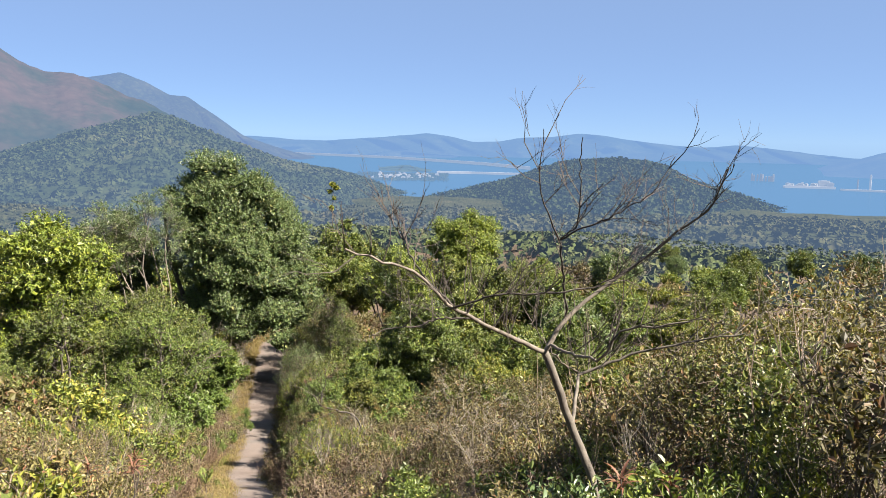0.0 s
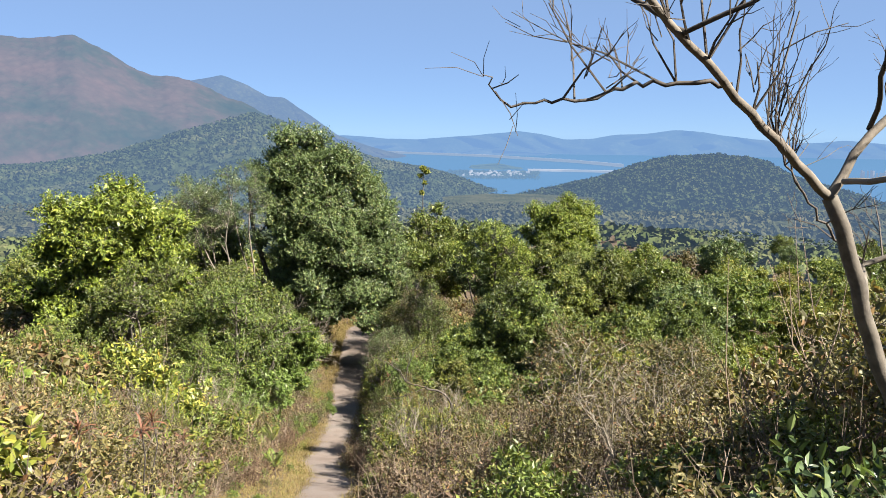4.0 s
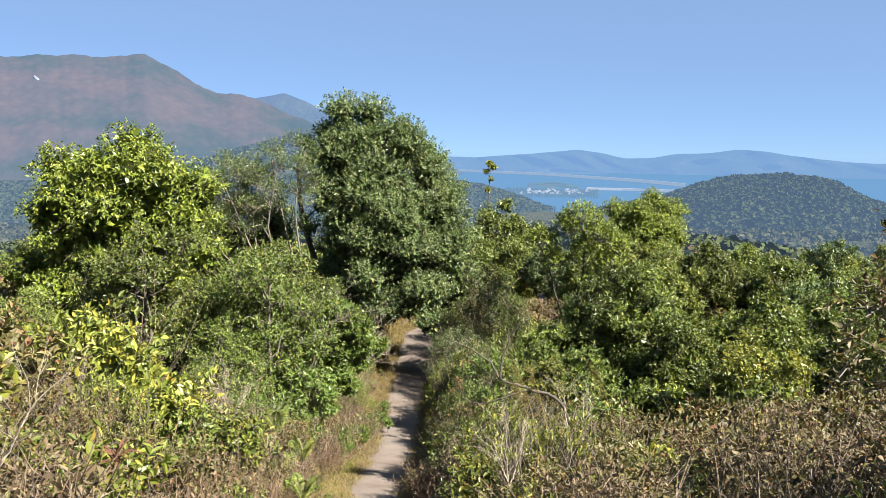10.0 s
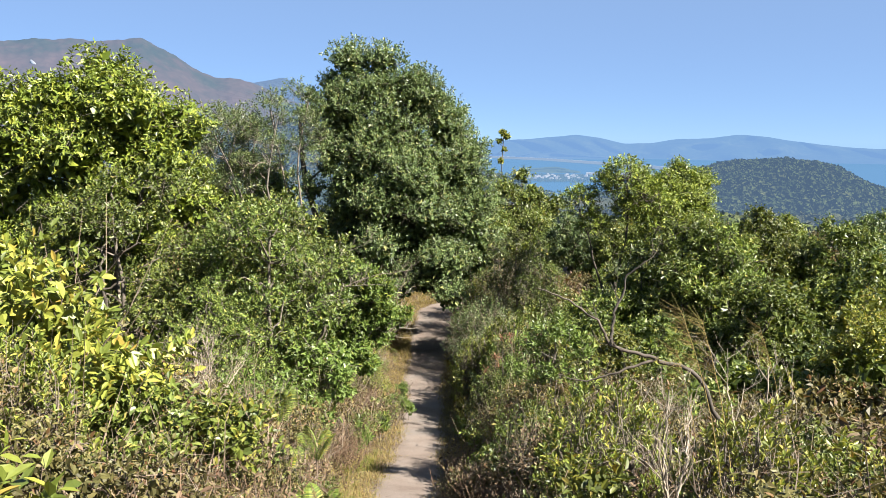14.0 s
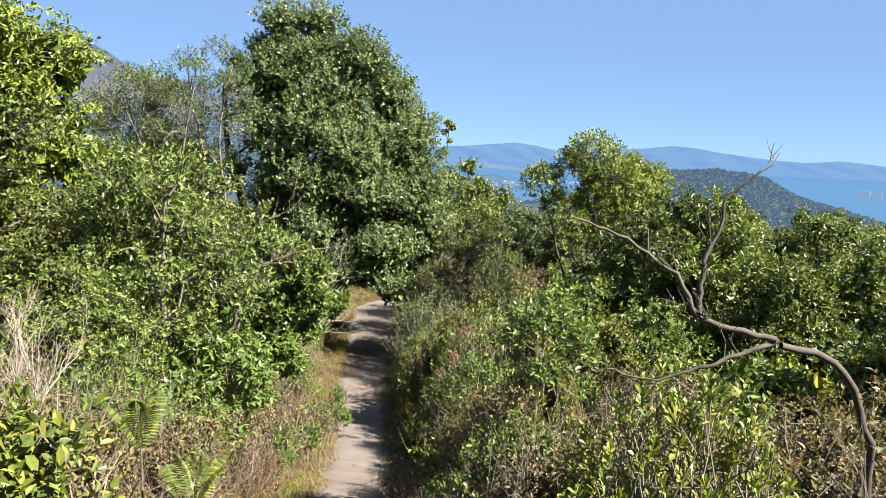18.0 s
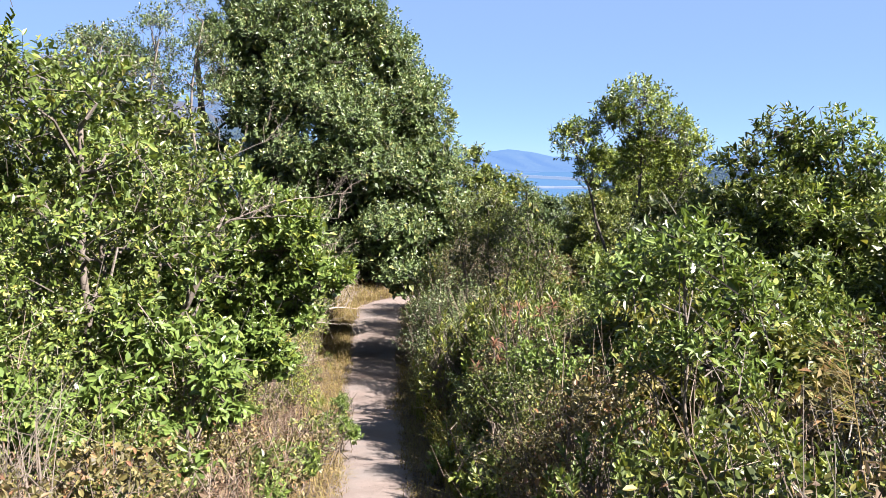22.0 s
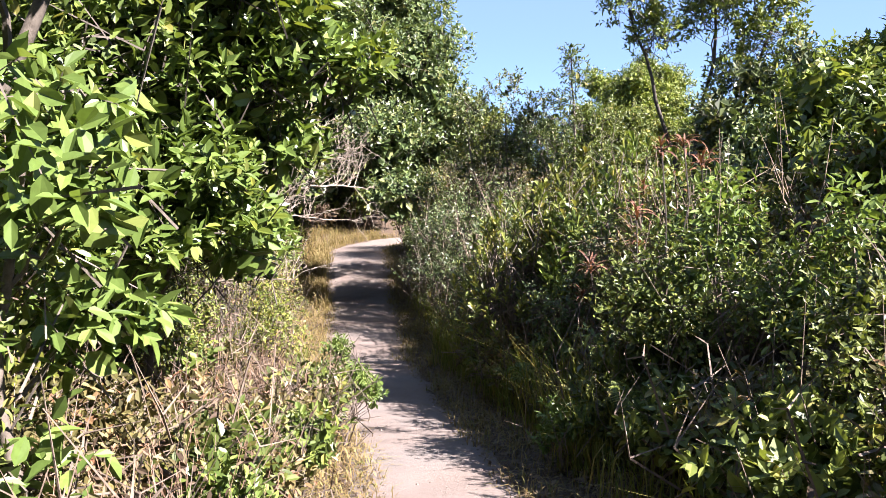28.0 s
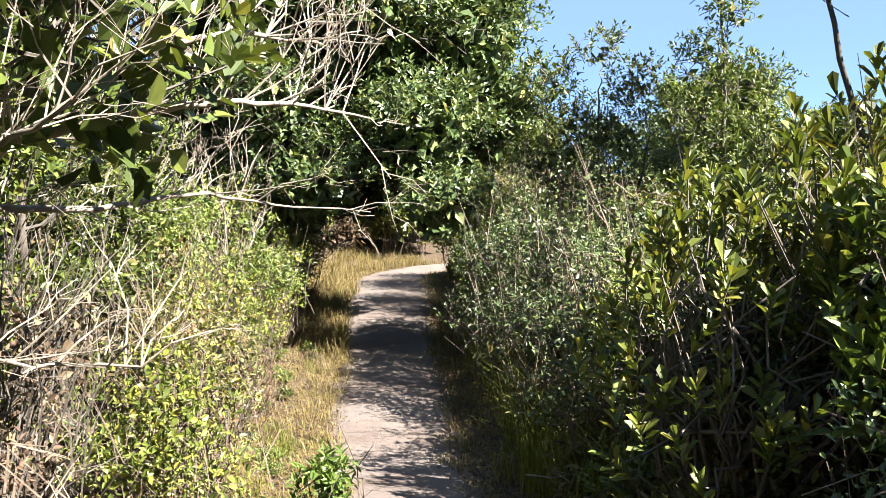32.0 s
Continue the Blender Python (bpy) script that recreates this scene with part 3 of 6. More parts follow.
def far_land(name, label, skyline, dist, foot_dist, foot_z, mat, rough=0.1, rows=26, cols=260, seed=0.0, eye=1.6, gully=0.0, back=1.2):
    """A hill or range: its ridge follows a few points (bearing, elevation), its flanks fall to the foot in spurs and gullies."""
    a = np.linspace(skyline[0][0], skyline[-1][0], cols)
    xs, es = zip(*skyline)
    e = np.interp(a, xs, es)
    k = np.hanning(int(cols / 90) * 2 + 3)
    pad = len(k) // 2
    e = np.convolve(np.pad(e, pad, "edge"), k / k.sum(), "valid")
    fine = wave(a, a * 0, 0.9, seed) * 0.5 + wave(a, a * 0 + 2, 0.33, seed + 1) * 0.3 + wave(a, a * 0 + 5, 0.11, seed + 2) * 0.15
    e = e + fine * rough
    ridge = eye + dist * np.tan(np.radians(e))
    low = np.minimum(foot_z, ridge - 8)
    v = []
    u = np.concatenate([np.linspace(0, 1, rows), [1.15, 1.4]])
    for t in u:
        if t <= 1:
            r = foot_dist + (dist - foot_dist) * t
            shape = t ** 0.85
            spur = np.abs(np.mod(a * 0.55 + 0.9 * np.sin(t * 3 + a * 0.3 + seed) + seed, 2) - 1) - 0.5 + 0.35 * wave(a * 1.0, a * 0 + t * 1.1, 0.6, seed)
            z = low + (ridge - low) * shape + gully * spur * math.sin(t * math.pi) * (ridge - low)
            r = r + 0.05 * dist * spur * math.sin(t * math.pi)
        else:
            r, z = dist * t, ridge - ((ridge - low) + 40) * (t - 1) * back
        v.append(np.stack([r * np.sin(np.radians(a)), r * np.cos(np.radians(a)), z], -1))
    v = np.concatenate(v)
    n = len(a)
    i, k = np.meshgrid(np.arange(len(u) - 1), np.arange(n - 1), indexing="ij")
    f = np.stack([i * n + k, i * n + k + 1, (i + 1) * n + k + 1, (i + 1) * n + k], -1).reshape(-1, 4)
    ob = new(name, mesh_of(name, v, f, [mat], True))
    return tagged(ob, label, "mountain" if "mount" in name else "hill", kind="structure")


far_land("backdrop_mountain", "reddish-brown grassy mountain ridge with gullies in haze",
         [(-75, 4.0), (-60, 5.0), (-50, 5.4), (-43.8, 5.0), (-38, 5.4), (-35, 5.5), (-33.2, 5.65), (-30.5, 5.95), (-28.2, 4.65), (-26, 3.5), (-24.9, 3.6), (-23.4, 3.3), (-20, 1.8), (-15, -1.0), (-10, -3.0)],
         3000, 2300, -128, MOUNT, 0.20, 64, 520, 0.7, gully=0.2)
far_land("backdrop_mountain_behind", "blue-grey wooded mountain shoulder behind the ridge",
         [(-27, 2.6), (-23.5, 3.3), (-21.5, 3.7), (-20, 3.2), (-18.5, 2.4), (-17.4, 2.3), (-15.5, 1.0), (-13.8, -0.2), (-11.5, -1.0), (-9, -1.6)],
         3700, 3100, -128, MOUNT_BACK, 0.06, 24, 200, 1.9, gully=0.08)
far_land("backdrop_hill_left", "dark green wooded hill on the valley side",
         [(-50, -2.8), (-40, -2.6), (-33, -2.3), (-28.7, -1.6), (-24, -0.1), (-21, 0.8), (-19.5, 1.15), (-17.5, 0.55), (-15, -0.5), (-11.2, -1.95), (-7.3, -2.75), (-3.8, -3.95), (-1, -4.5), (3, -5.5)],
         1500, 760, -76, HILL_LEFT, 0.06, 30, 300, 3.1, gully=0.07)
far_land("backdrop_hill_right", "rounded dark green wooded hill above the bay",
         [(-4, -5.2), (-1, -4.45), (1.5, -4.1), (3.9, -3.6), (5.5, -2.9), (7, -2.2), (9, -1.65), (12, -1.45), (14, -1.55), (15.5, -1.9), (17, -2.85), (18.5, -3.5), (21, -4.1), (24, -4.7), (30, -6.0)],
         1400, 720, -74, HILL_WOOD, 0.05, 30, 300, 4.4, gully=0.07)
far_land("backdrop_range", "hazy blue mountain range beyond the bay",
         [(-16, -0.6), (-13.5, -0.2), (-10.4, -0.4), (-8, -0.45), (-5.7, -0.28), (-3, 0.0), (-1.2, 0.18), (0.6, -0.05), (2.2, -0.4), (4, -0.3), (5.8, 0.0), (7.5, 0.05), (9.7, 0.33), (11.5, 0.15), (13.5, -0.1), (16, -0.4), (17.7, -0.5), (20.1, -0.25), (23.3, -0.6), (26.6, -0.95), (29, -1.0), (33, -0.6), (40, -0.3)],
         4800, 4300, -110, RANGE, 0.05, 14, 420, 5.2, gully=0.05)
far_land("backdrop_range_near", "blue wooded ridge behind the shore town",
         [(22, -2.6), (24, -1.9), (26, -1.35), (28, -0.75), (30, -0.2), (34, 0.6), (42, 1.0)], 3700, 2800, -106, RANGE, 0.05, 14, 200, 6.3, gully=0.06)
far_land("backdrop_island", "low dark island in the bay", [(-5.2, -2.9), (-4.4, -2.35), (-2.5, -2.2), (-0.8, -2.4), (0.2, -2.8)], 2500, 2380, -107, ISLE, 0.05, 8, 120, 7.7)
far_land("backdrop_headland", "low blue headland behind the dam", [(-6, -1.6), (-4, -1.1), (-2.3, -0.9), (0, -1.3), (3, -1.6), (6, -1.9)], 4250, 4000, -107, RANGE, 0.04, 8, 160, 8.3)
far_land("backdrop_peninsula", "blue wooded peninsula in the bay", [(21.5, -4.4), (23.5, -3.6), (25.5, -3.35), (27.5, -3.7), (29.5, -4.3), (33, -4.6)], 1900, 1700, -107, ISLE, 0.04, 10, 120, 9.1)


# ---------------------------------------------------------------- shrubs of the hillside
rng = np.random.default_rng(11)
KINDS = {}


def kind(key, count, **k):
    KINDS[key] = [plant(rng=rng, **k) for _ in range(count)]


kind("green", 3, name="broadleaf_bush", width=1.55, height=1.55, lumps_n=7, ntwig=150, nleaf=8, leaf=0.082, lw=0.5, leaf_mat=LEAF_GREEN, wood_mat=TWIG, label="glossy green broadleaf bush on the slope", category="bush", bare=8)
kind("olive", 4, name="olive_scrub", width=1.40, height=1.30, lumps_n=7, ntwig=165, nleaf=8, leaf=0.058, lw=0.48, leaf_mat=LEAF_OLIVE, wood_mat=TWIG, label="olive-brown small-leaved scrub with bare twigs", category="bush", bare=30, twig=0.22)
kind("lime", 3, name="yellowgreen_bush", width=1.45, height=1.35, lumps_n=7, ntwig=140, nleaf=8, leaf=0.078, lw=0.48, leaf_mat=LEAF_LIME, wood_mat=TWIG, label="bright yellow-green bush in full sun", category="bush", bare=10)
kind("yellow", 2, name="yellowing_bush", width=1.35, height=1.35, lumps_n=6, ntwig=100, nleaf=8, leaf=0.10, lw=0.42, leaf_mat=LEAF_YELLOW, wood_mat=TWIG, label="yellowing bush with large pointed leaves", category="bush", bare=8)
kind("dry", 3, name="dry_scrub", width=1.35, height=1.15, lumps_n=6, ntwig=120, nleaf=6, leaf=0.06, lw=0.38, leaf_mat=LEAF_DRY, wood_mat=TWIG, label="dry brown scrub of bare twigs", category="bush", bare=60, twig=0.24)
kind("dark", 2, name="dark_bush", width=1.7, height=1.7, lumps_n=7, ntwig=160, nleaf=8, leaf=0.085, lw=0.45, leaf_mat=LEAF_DARK, wood_mat=BARK_DARK, label="dense dark green bush", category="bush", bare=4)
kind("green_tall", 3, name="broadleaf_bush", width=1.8, height=2.2, lumps_n=10, ntwig=240, nleaf=8, leaf=0.08, lw=0.48, leaf_mat=LEAF_GREEN, wood_mat=TWIG, label="tall leafy green bush beside the path", category="bush", bare=14, stem_r=0.016)
kind("olive_tall", 3, name="olive_scrub", width=1.8, height=2.1, lumps_n=10, ntwig=250, nleaf=8, leaf=0.058, lw=0.46, leaf_mat=LEAF_OLIVE, wood_mat=TWIG, label="tall olive small-leaved scrub with bare twigs", category="bush", bare=46, twig=0.24, stem_r=0.016)
kind("lime_tall", 2, name="yellowgreen_bush", width=1.7, height=2.1, lumps_n=9, ntwig=200, nleaf=8, leaf=0.072, lw=0.44, leaf_mat=LEAF_LIME, wood_mat=TWIG, label="tall yellow-green bush beside the path", category="bush", bare=14)
kind("dry_tall", 2, name="dry_scrub", width=1.7, height=2.0, lumps_n=8, ntwig=180, nleaf=6, leaf=0.055, lw=0.4, leaf_mat=LEAF_DRY, wood_mat=BARK_GREY, label="tall tangle of dry grey-brown twigs", category="bush", bare=90, twig=0.28)
kind("yellow_tall", 2, name="yellowing_bush", width=2.0, height=2.4, lumps_n=10, ntwig=170, nleaf=8, leaf=0.115, lw=0.42, leaf_mat=LEAF_YELLOW, wood_mat=TWIG, label="tall yellowing bush with large pointed leaves", category="bush", bare=14)
kind("under_green", 3, name="low_bush", width=0.85, height=0.65, lumps_n=5, ntwig=85, nleaf=7, leaf=0.07, lw=0.48, leaf_mat=LEAF_GREEN, wood_mat=TWIG, label="low green undergrowth at the path edge", category="bush", bare=10, twig=0.18, low=-0.6)
kind("under_olive", 3, name="low_scrub", width=0.9, height=0.65, lumps_n=5, ntwig=95, nleaf=7, leaf=0.055, lw=0.42, leaf_mat=LEAF_OLIVE, wood_mat=TWIG, label="low olive scrub at the path edge", category="bush", bare=26, twig=0.2, low=-0.6)
kind("under_dry", 2, name="dry_tangle", width=0.9, height=0.6, lumps_n=5, ntwig=60, nleaf=5, leaf=0.055, lw=0.4, leaf_mat=LEAF_DRY, wood_mat=TWIG, label="dry brown tangle of twigs at the path edge", category="bush", bare=60, twig=0.22, low=-0.6)
kind("wall_green", 3, name="broadleaf_bush", width=1.5, height=2.2, lumps_n=9, ntwig=300, nleaf=8, leaf=0.050, lw=0.50, leaf_mat=LEAF_GREEN, wood_mat=TWIG, label="tall broadleaf bush with shaded side over the path", category="bush", bare=16, low=-0.7)
kind("wall_olive", 3, name="olive_scrub", width=1.6, height=2.2, lumps_n=10, ntwig=280, nleaf=8, leaf=0.042, lw=0.48, leaf_mat=LEAF_OLIVE, wood_mat=TWIG, label="tall olive small-leaved shrub over the path", category="bush", bare=34, low=-0.7)
kind("wall_lime", 2, name="yellowgreen_bush", width=1.6, height=2.2, lumps_n=9, ntwig=240, nleaf=8, leaf=0.055, lw=0.46, leaf_mat=LEAF_LIME, wood_mat=TWIG, label="tall pale green bush above the path", category="bush", bare=16, low=-0.7)
kind("wall_dark", 3, name="shady_shrub", width=1.6, height=2.2, lumps_n=10, ntwig=280, nleaf=8, leaf=0.042, lw=0.46, leaf_mat=LEAF_DARK, wood_mat=TWIG, label="tall cool green small-leaved shrub over the path", category="bush", bare=26, low=-0.7)
kind("sprig", 2, name="leafy_sprig", width=0.7, height=0.95, lumps_n=5, ntwig=60, nleaf=9, leaf=0.085, lw=0.30, leaf_mat=LEAF_GLOSS, wood_mat=TWIG, label="fresh green sprig with narrow leaves beside the path", category="bush", bare=6, twig=0.2, droop=0.2)
kind("wall_gloss", 2, name="glossy_shrub", width=1.4, height=2.1, lumps_n=9, ntwig=190, nleaf=9, leaf=0.075, lw=0.40, leaf_mat=LEAF_GLOSS, wood_mat=TWIG, label="tall shrub with glossy pointed leaves above the path", category="bush", bare=12, low=-0.6, droop=0.15)
FAR = dict(simple=True, stems=3)
kind("green_far", 3, name="hillside_bush", width=2.3, height=2.1, lumps_n=8, ntwig=105, nleaf=6, leaf=0.155, lw=0.55, leaf_mat=LEAF_GREEN, wood_mat=TWIG, label="rounded green bush on the hillside", category="bush", **FAR)
kind("olive_far", 3, name="hillside_scrub", width=2.2, height=1.6, lumps_n=8, ntwig=105, nleaf=6, leaf=0.125, lw=0.52, leaf_mat=LEAF_OLIVE, wood_mat=TWIG, label="olive scrub on the hillside", category="bush", bare=8, **FAR)
kind("lime_far", 2, name="pale_hillside_bush", width=2.2, height=2.0, lumps_n=8, ntwig=105, nleaf=6, leaf=0.145, lw=0.52, leaf_mat=LEAF_LIME, wood_mat=TWIG, label="yellow-green bush on the hillside", category="bush", **FAR)
kind("dark_far", 2, name="dark_hillside_bush", width=2.4, height=2.3, lumps_n=8, ntwig=140, nleaf=6, leaf=0.14, lw=0.52, leaf_mat=LEAF_DARK, wood_mat=BARK_DARK, label="dark green bush on the hillside", category="bush", **FAR)
kind("dry_far", 2, name="dry_hillside_scrub", width=2.1, height=1.5, lumps_n=7, ntwig=130, nleaf=6, leaf=0.10, lw=0.4, leaf_mat=LEAF_DRY, wood_mat=TWIG, label="dry brown scrub on the hillside", category="bush", bare=24, **FAR)
kind("side_green", 2, name="slope_bush", width=2.6, height=2.0, lumps_n=7, ntwig=60, nleaf=5, leaf=0.30, lw=0.6, leaf_mat=LEAF_GREEN, wood_mat=TWIG, label="green bush on the open slope", category="bush", **FAR)
kind("side_olive", 2, name="slope_scrub", width=2.6, height=1.6, lumps_n=7, ntwig=60, nleaf=5, leaf=0.26, lw=0.6, leaf_mat=LEAF_OLIVE, wood_mat=TWIG, label="olive scrub on the open slope", category="bush", **FAR)
USED = set()


def stand(key, x, y, scale, tall=1.0):
    ob = KINDS[key][rng.integers(len(KINDS[key]))]
    turn = rng.uniform(0, 6.28)
    if ob.name not in USED:
        USED.add(ob.name)
        ob.matrix_basis = Matrix.LocRotScale((x, y, float(ground_z(x, y)) - 0.05), Euler((0, 0, turn)), (scale, scale, scale * tall))
        return ob
    m = Matrix.LocRotScale((x, y, float(ground_z(x, y)) - 0.05), Euler((0, 0, turn)), (scale, scale, scale * tall))
    c = copy_thing(ob, Matrix.Identity(4))
    c.matrix_basis = m
    return c


CLEAR = []        # (x, y, radius) kept free for the single plants below


def free(x, y):
    return all((x - a) ** 2 + (y - b) ** 2 > r * r for a, b, r in CLEAR)


def choose(x, y, d):
    """Which plants grow where."""
    n = 0.5 + 0.5 * float(wave(x, y, 2.3, 0.8)) + rng.normal(0, 0.18)
    if y < 22:
        if d < 0:
            table = [(0.26, "olive"), (0.32, "dry"), (0.56, "yellow" if y > 6 else "lime"), (0.80, "olive"), (1.0, "lime"), (9, "green")]
        elif y < 10.5:
            table = [(0.22, "olive"), (0.34, "dry"), (0.58, "olive"), (0.82, "green"), (9, "dark")]
        else:
            table = [(0.36, "olive"), (0.54, "dry"), (0.82, "olive"), (0.92, "green"), (1.0, "lime"), (9, "yellow")]
    elif d < 0:
        table = [(0.16, "dry"), (0.46, "olive"), (0.82, "green"), (0.98, "lime"), (9, "dark")]
    elif y < 38:
        table = [(0.08, "dry"), (0.54, "olive"), (0.82, "green"), (0.94, "lime"), (9, "dark")]
    else:
        table = [(0.08, "dry"), (0.44, "olive"), (0.80, "green"), (9, "lime")]
    return next(k for lim, k in table if n < lim)


def height_at(y, a, d):
    """How tall the scrub stands, by distance along and from the path."""
    base = np.interp(y, [0, 8, 18, 23, 28, 40, 55], [1.15, 1.2, 1.3, 1.55, 1.9, 2.1, 2.6])
    if d > 0 and y > 16:        # a wall of scrub above the hollow of the path
        top = np.interp(y, [16, 19, 22, 25, 28, 31, 34, 38, 44, 50, 56], [1.3, 1.65, 2.0, 2.05, 2.1, 2.4, 2.5, 2.8, 3.0, 2.6, 2.2])
        near = np.interp(y, [24, 27.0, 30, 33, 45], [0.52, 0.60, 0.85, 1.0, 0.80])
        top = top * np.interp(a, [0.6, 1.0, 1.5, 3.5, 6], [near, 0.5 + 0.5 * near, 1.0, 0.95, 0.85])
        return float(max(top - 0.17 * max(a - 0.25, 0), 1.1))
    return float(base * np.interp(a, [0.8, 1.6, 3.0, 6], [0.88 if d > 0 else 0.66, 1.0, 1.1, 1.2]))


CLEAR += [(-12.3, 43.5, 1.3), (-14.6, 28.4, 1.6), (-10.6, 28.6, 1.3), (-12.3, 26.2, 1.0), (-11.6, 32.0, 1.2)]
placed = []


def fill(x0, x1, y0, y1, near_only):
    step = (1.0 if y0 < 20 else 1.1) if near_only else 1.9
    y = y0
    while y < y1:
        x = x0
        while x < x1:
            px, py = x + rng.uniform(-0.42, 0.42) * step, y + rng.uniform(-0.42, 0.42) * step
            x += step
            d = px - float(path_x(py))
            a = abs(d) - float(path_w(py)) / 2
            edge = (0.50 if py < 25 else 0.80) if d > 0 else 0.95
            if a < edge or (a > 3.8) == near_only:
                continue
            if px < -4 - 0.66 * py or px > 4.0 + 0.56 * py or not free(px, py):
                continue
            key = choose(px, py, d)
            h = height_at(py, a, d) * rng.uniform(0.8, 1.22)
            tall = near_only and h > 1.45 and key in ("green", "olive", "lime", "dry", "dark")
            if tall:
                key = {"dark": "green"}.get(key, key) + "_tall"
            if tall and py > 25.5 and a < 2.3 and key in ("green_tall", "olive_tall", "lime_tall"):
                key = "wall_" + key[:-5]
                if d > 0 and py > 31.5 and rng.random() < 0.65:
                    key = "wall_dark"
            if not near_only:
                key = {"yellow": "lime"}.get(key, key) + "_far"
            ob = KINDS[key][0]
            size = {"green": 1.55, "olive": 1.3, "lime": 1.35, "yellow": 1.35, "dry": 1.2, "dark": 1.7, "green_far": 2.1, "olive_far": 1.6, "lime_far": 2.0, "dark_far": 2.3, "dry_far": 1.5, "green_tall": 2.2, "olive_tall": 2.1, "lime_tall": 2.1, "dry_tall": 2.0, "wall_green": 2.2, "wall_olive": 2.2, "wall_lime": 2.2, "wall_dark": 2.2}[key]
            s = h / size if near_only else max(h / size, 0.85)
            s = max(s, 0.55)
            stand(key, px, py, min(s, (a + 0.25) * 1.5 + 0.1), 1.0)
        y += step


fill(-16, 10, -1.5, 22, True)
fill(-16, 10, 22, 50, True)
fill(-34, 30, -1.0, 56, False)
fill(-3, 11, 14.0, 40, False)

# low growth that closes the foot of the bushes along both edges
for side, inner, step in ((1, 0.22, 0.42), (1, 0.60, 0.65), (-1, 0.85, 0.50), (-1, 1.25, 0.85)):
    y = 7.0
    while y < 50.5:
        a = inner + rng.uniform(-0.10, 0.22) + (0.25 if y > 44 and side < 0 else 0) + (0.28 if y > 24 and side > 0 else 0)
        sc = rng.uniform(0.6, 1.15) * (1.25 if y > 22 else 0.95)
        x = float(path_x(y)) + side * (float(path_w(y)) / 2 + a + 0.22 * sc)
        stand(("under_green", "under_olive", "under_olive", "under_dry")[rng.integers(4)] if side < 0 or y < 24 else ("under_green", "under_olive", "under_green")[rng.integers(3)], x, y, sc)
        y += step * rng.uniform(0.7, 1.4)

# small leafy sprigs in the grass
y = 9.0
while y < 46:
    x = float(path_x(y)) - float(path_w(y)) / 2 - rng.uniform(0.25, 1.0)
    stand(("under_green", "under_green", "under_olive", "under_dry")[rng.integers(4)], x, y, rng.uniform(0.28, 0.5))
    y += rng.uniform(0.3, 0.9)

# scrub that closes the view behind the bend
for _ in range(80):
    x, y = rng.uniform(-19, -3), rng.uniform(50.5, 60)
    if abs(x - float(path_x(y))) > 2.1 and (x < float(path_x(y)) or y > 57):
        stand(("green_far", "olive_far", "lime_far", "dry_far")[rng.integers(4)], x, y, rng.uniform(0.8, 1.3))

for key, obs in KINDS.items():
    for k, ob in enumerate(obs):
        if ob.name not in USED:
            stand_at = (14.0 + 2.2 * k, 40.0 + 1.7 * len(key))
            ob.matrix_basis = Matrix.Translation((*stand_at, float(ground_z(*stand_at)) - 0.05))

# scrub beyond the sides of the view, sparser
for _ in range(110):
    x, y = rng.uniform(-34, 30), rng.uniform(-14, 48)
    aside = abs(x - float(path_x(y)))
    if aside < 3.0 or (-4 - 0.66 * y < x < 4.0 + 0.56 * y) or aside > 24:
        continue
    stand(("green_far", "olive_far", "lime_far", "dry_far", "olive_far")[rng.integers(5)], x, y, rng.uniform(0.75, 1.25))

for _ in range(900):
    x, y = rng.uniform(-30, 26), rng.uniform(-12, 46)
    if abs(x - float(path_x(y))) < 2.6 or (-4.5 - 0.66 * y < x < 4.5 + 0.56 * y):
        continue
    stand(("side_green", "side_olive", "side_olive")[rng.integers(3)], x, y, rng.uniform(0.7, 1.25))


# ---------------------------------------------------------------- trees


def tree(name, rng, trunks, lumps, ntwig, nleaf, leaf, lw, leaf_mat, bark, label, twig=0.4, simple=True, r0=0.12, low=0.0, droop=0.0, shell=0.72, category="tree", inner=0.22):
    """A tree about its own base: trunks (lists of points), limbs to every lump of the crown, twigs with leaves."""
    lumps = np.asarray(lumps, float)
    lv, tv, (base, which) = crown(rng, lumps, ntwig, nleaf, leaf, lw, twig, shell, low, simple, droop, 0.006, 0.3, inner)
    root = tagged(new(name), label, category)
    wood = []
    tops = []
    for pts in trunks:
        pts = np.asarray(pts, float)
        t = np.linspace(0, 1, 9)
        k = np.linspace(0, 1, len(pts))
        line = np.stack([np.interp(t, k, pts[:, i]) for i in range(3)], 1) + rng.normal(0, 0.02, (9, 3))
        part("trunk", mesh_of("trunk", *tube(line, r0 * np.linspace(1.0, 0.45, 9) * (1 + 0.25 * np.exp(-t * 9)), 8), [bark], True), parent=root)
        tops.append(line)
    allp = np.concatenate([p[3:] for p in tops])
    for c in lumps:
        j = allp[np.argmin(np.linalg.norm(allp - c[:3] + np.array([0, 0, c[3] * 0.9]), axis=1))]
        line = bent(rng, j, c[:3], 6, 0.07)
        wood.append(tube(line, np.linspace(r0 * 0.4, r0 * 0.12, 6), 5))
    pick = rng.permutation(len(base))[: max(10, int(len(base) * 0.2))]
    cc = lumps[which[pick], :3] + rng.normal(0, 0.15, (len(pick), 3))
    wood.append(prisms(cc, base[pick], r0 * 0.10, 0.006))
    wood.append(tv)
    tagged(part("branchwork", mesh_of("branchwork", *join(wood), [bark]), parent=root), kind="stuff")
    tagged(part("crown", mesh_of("crown", *lv, [leaf_mat]), parent=root), kind="stuff")
    return root


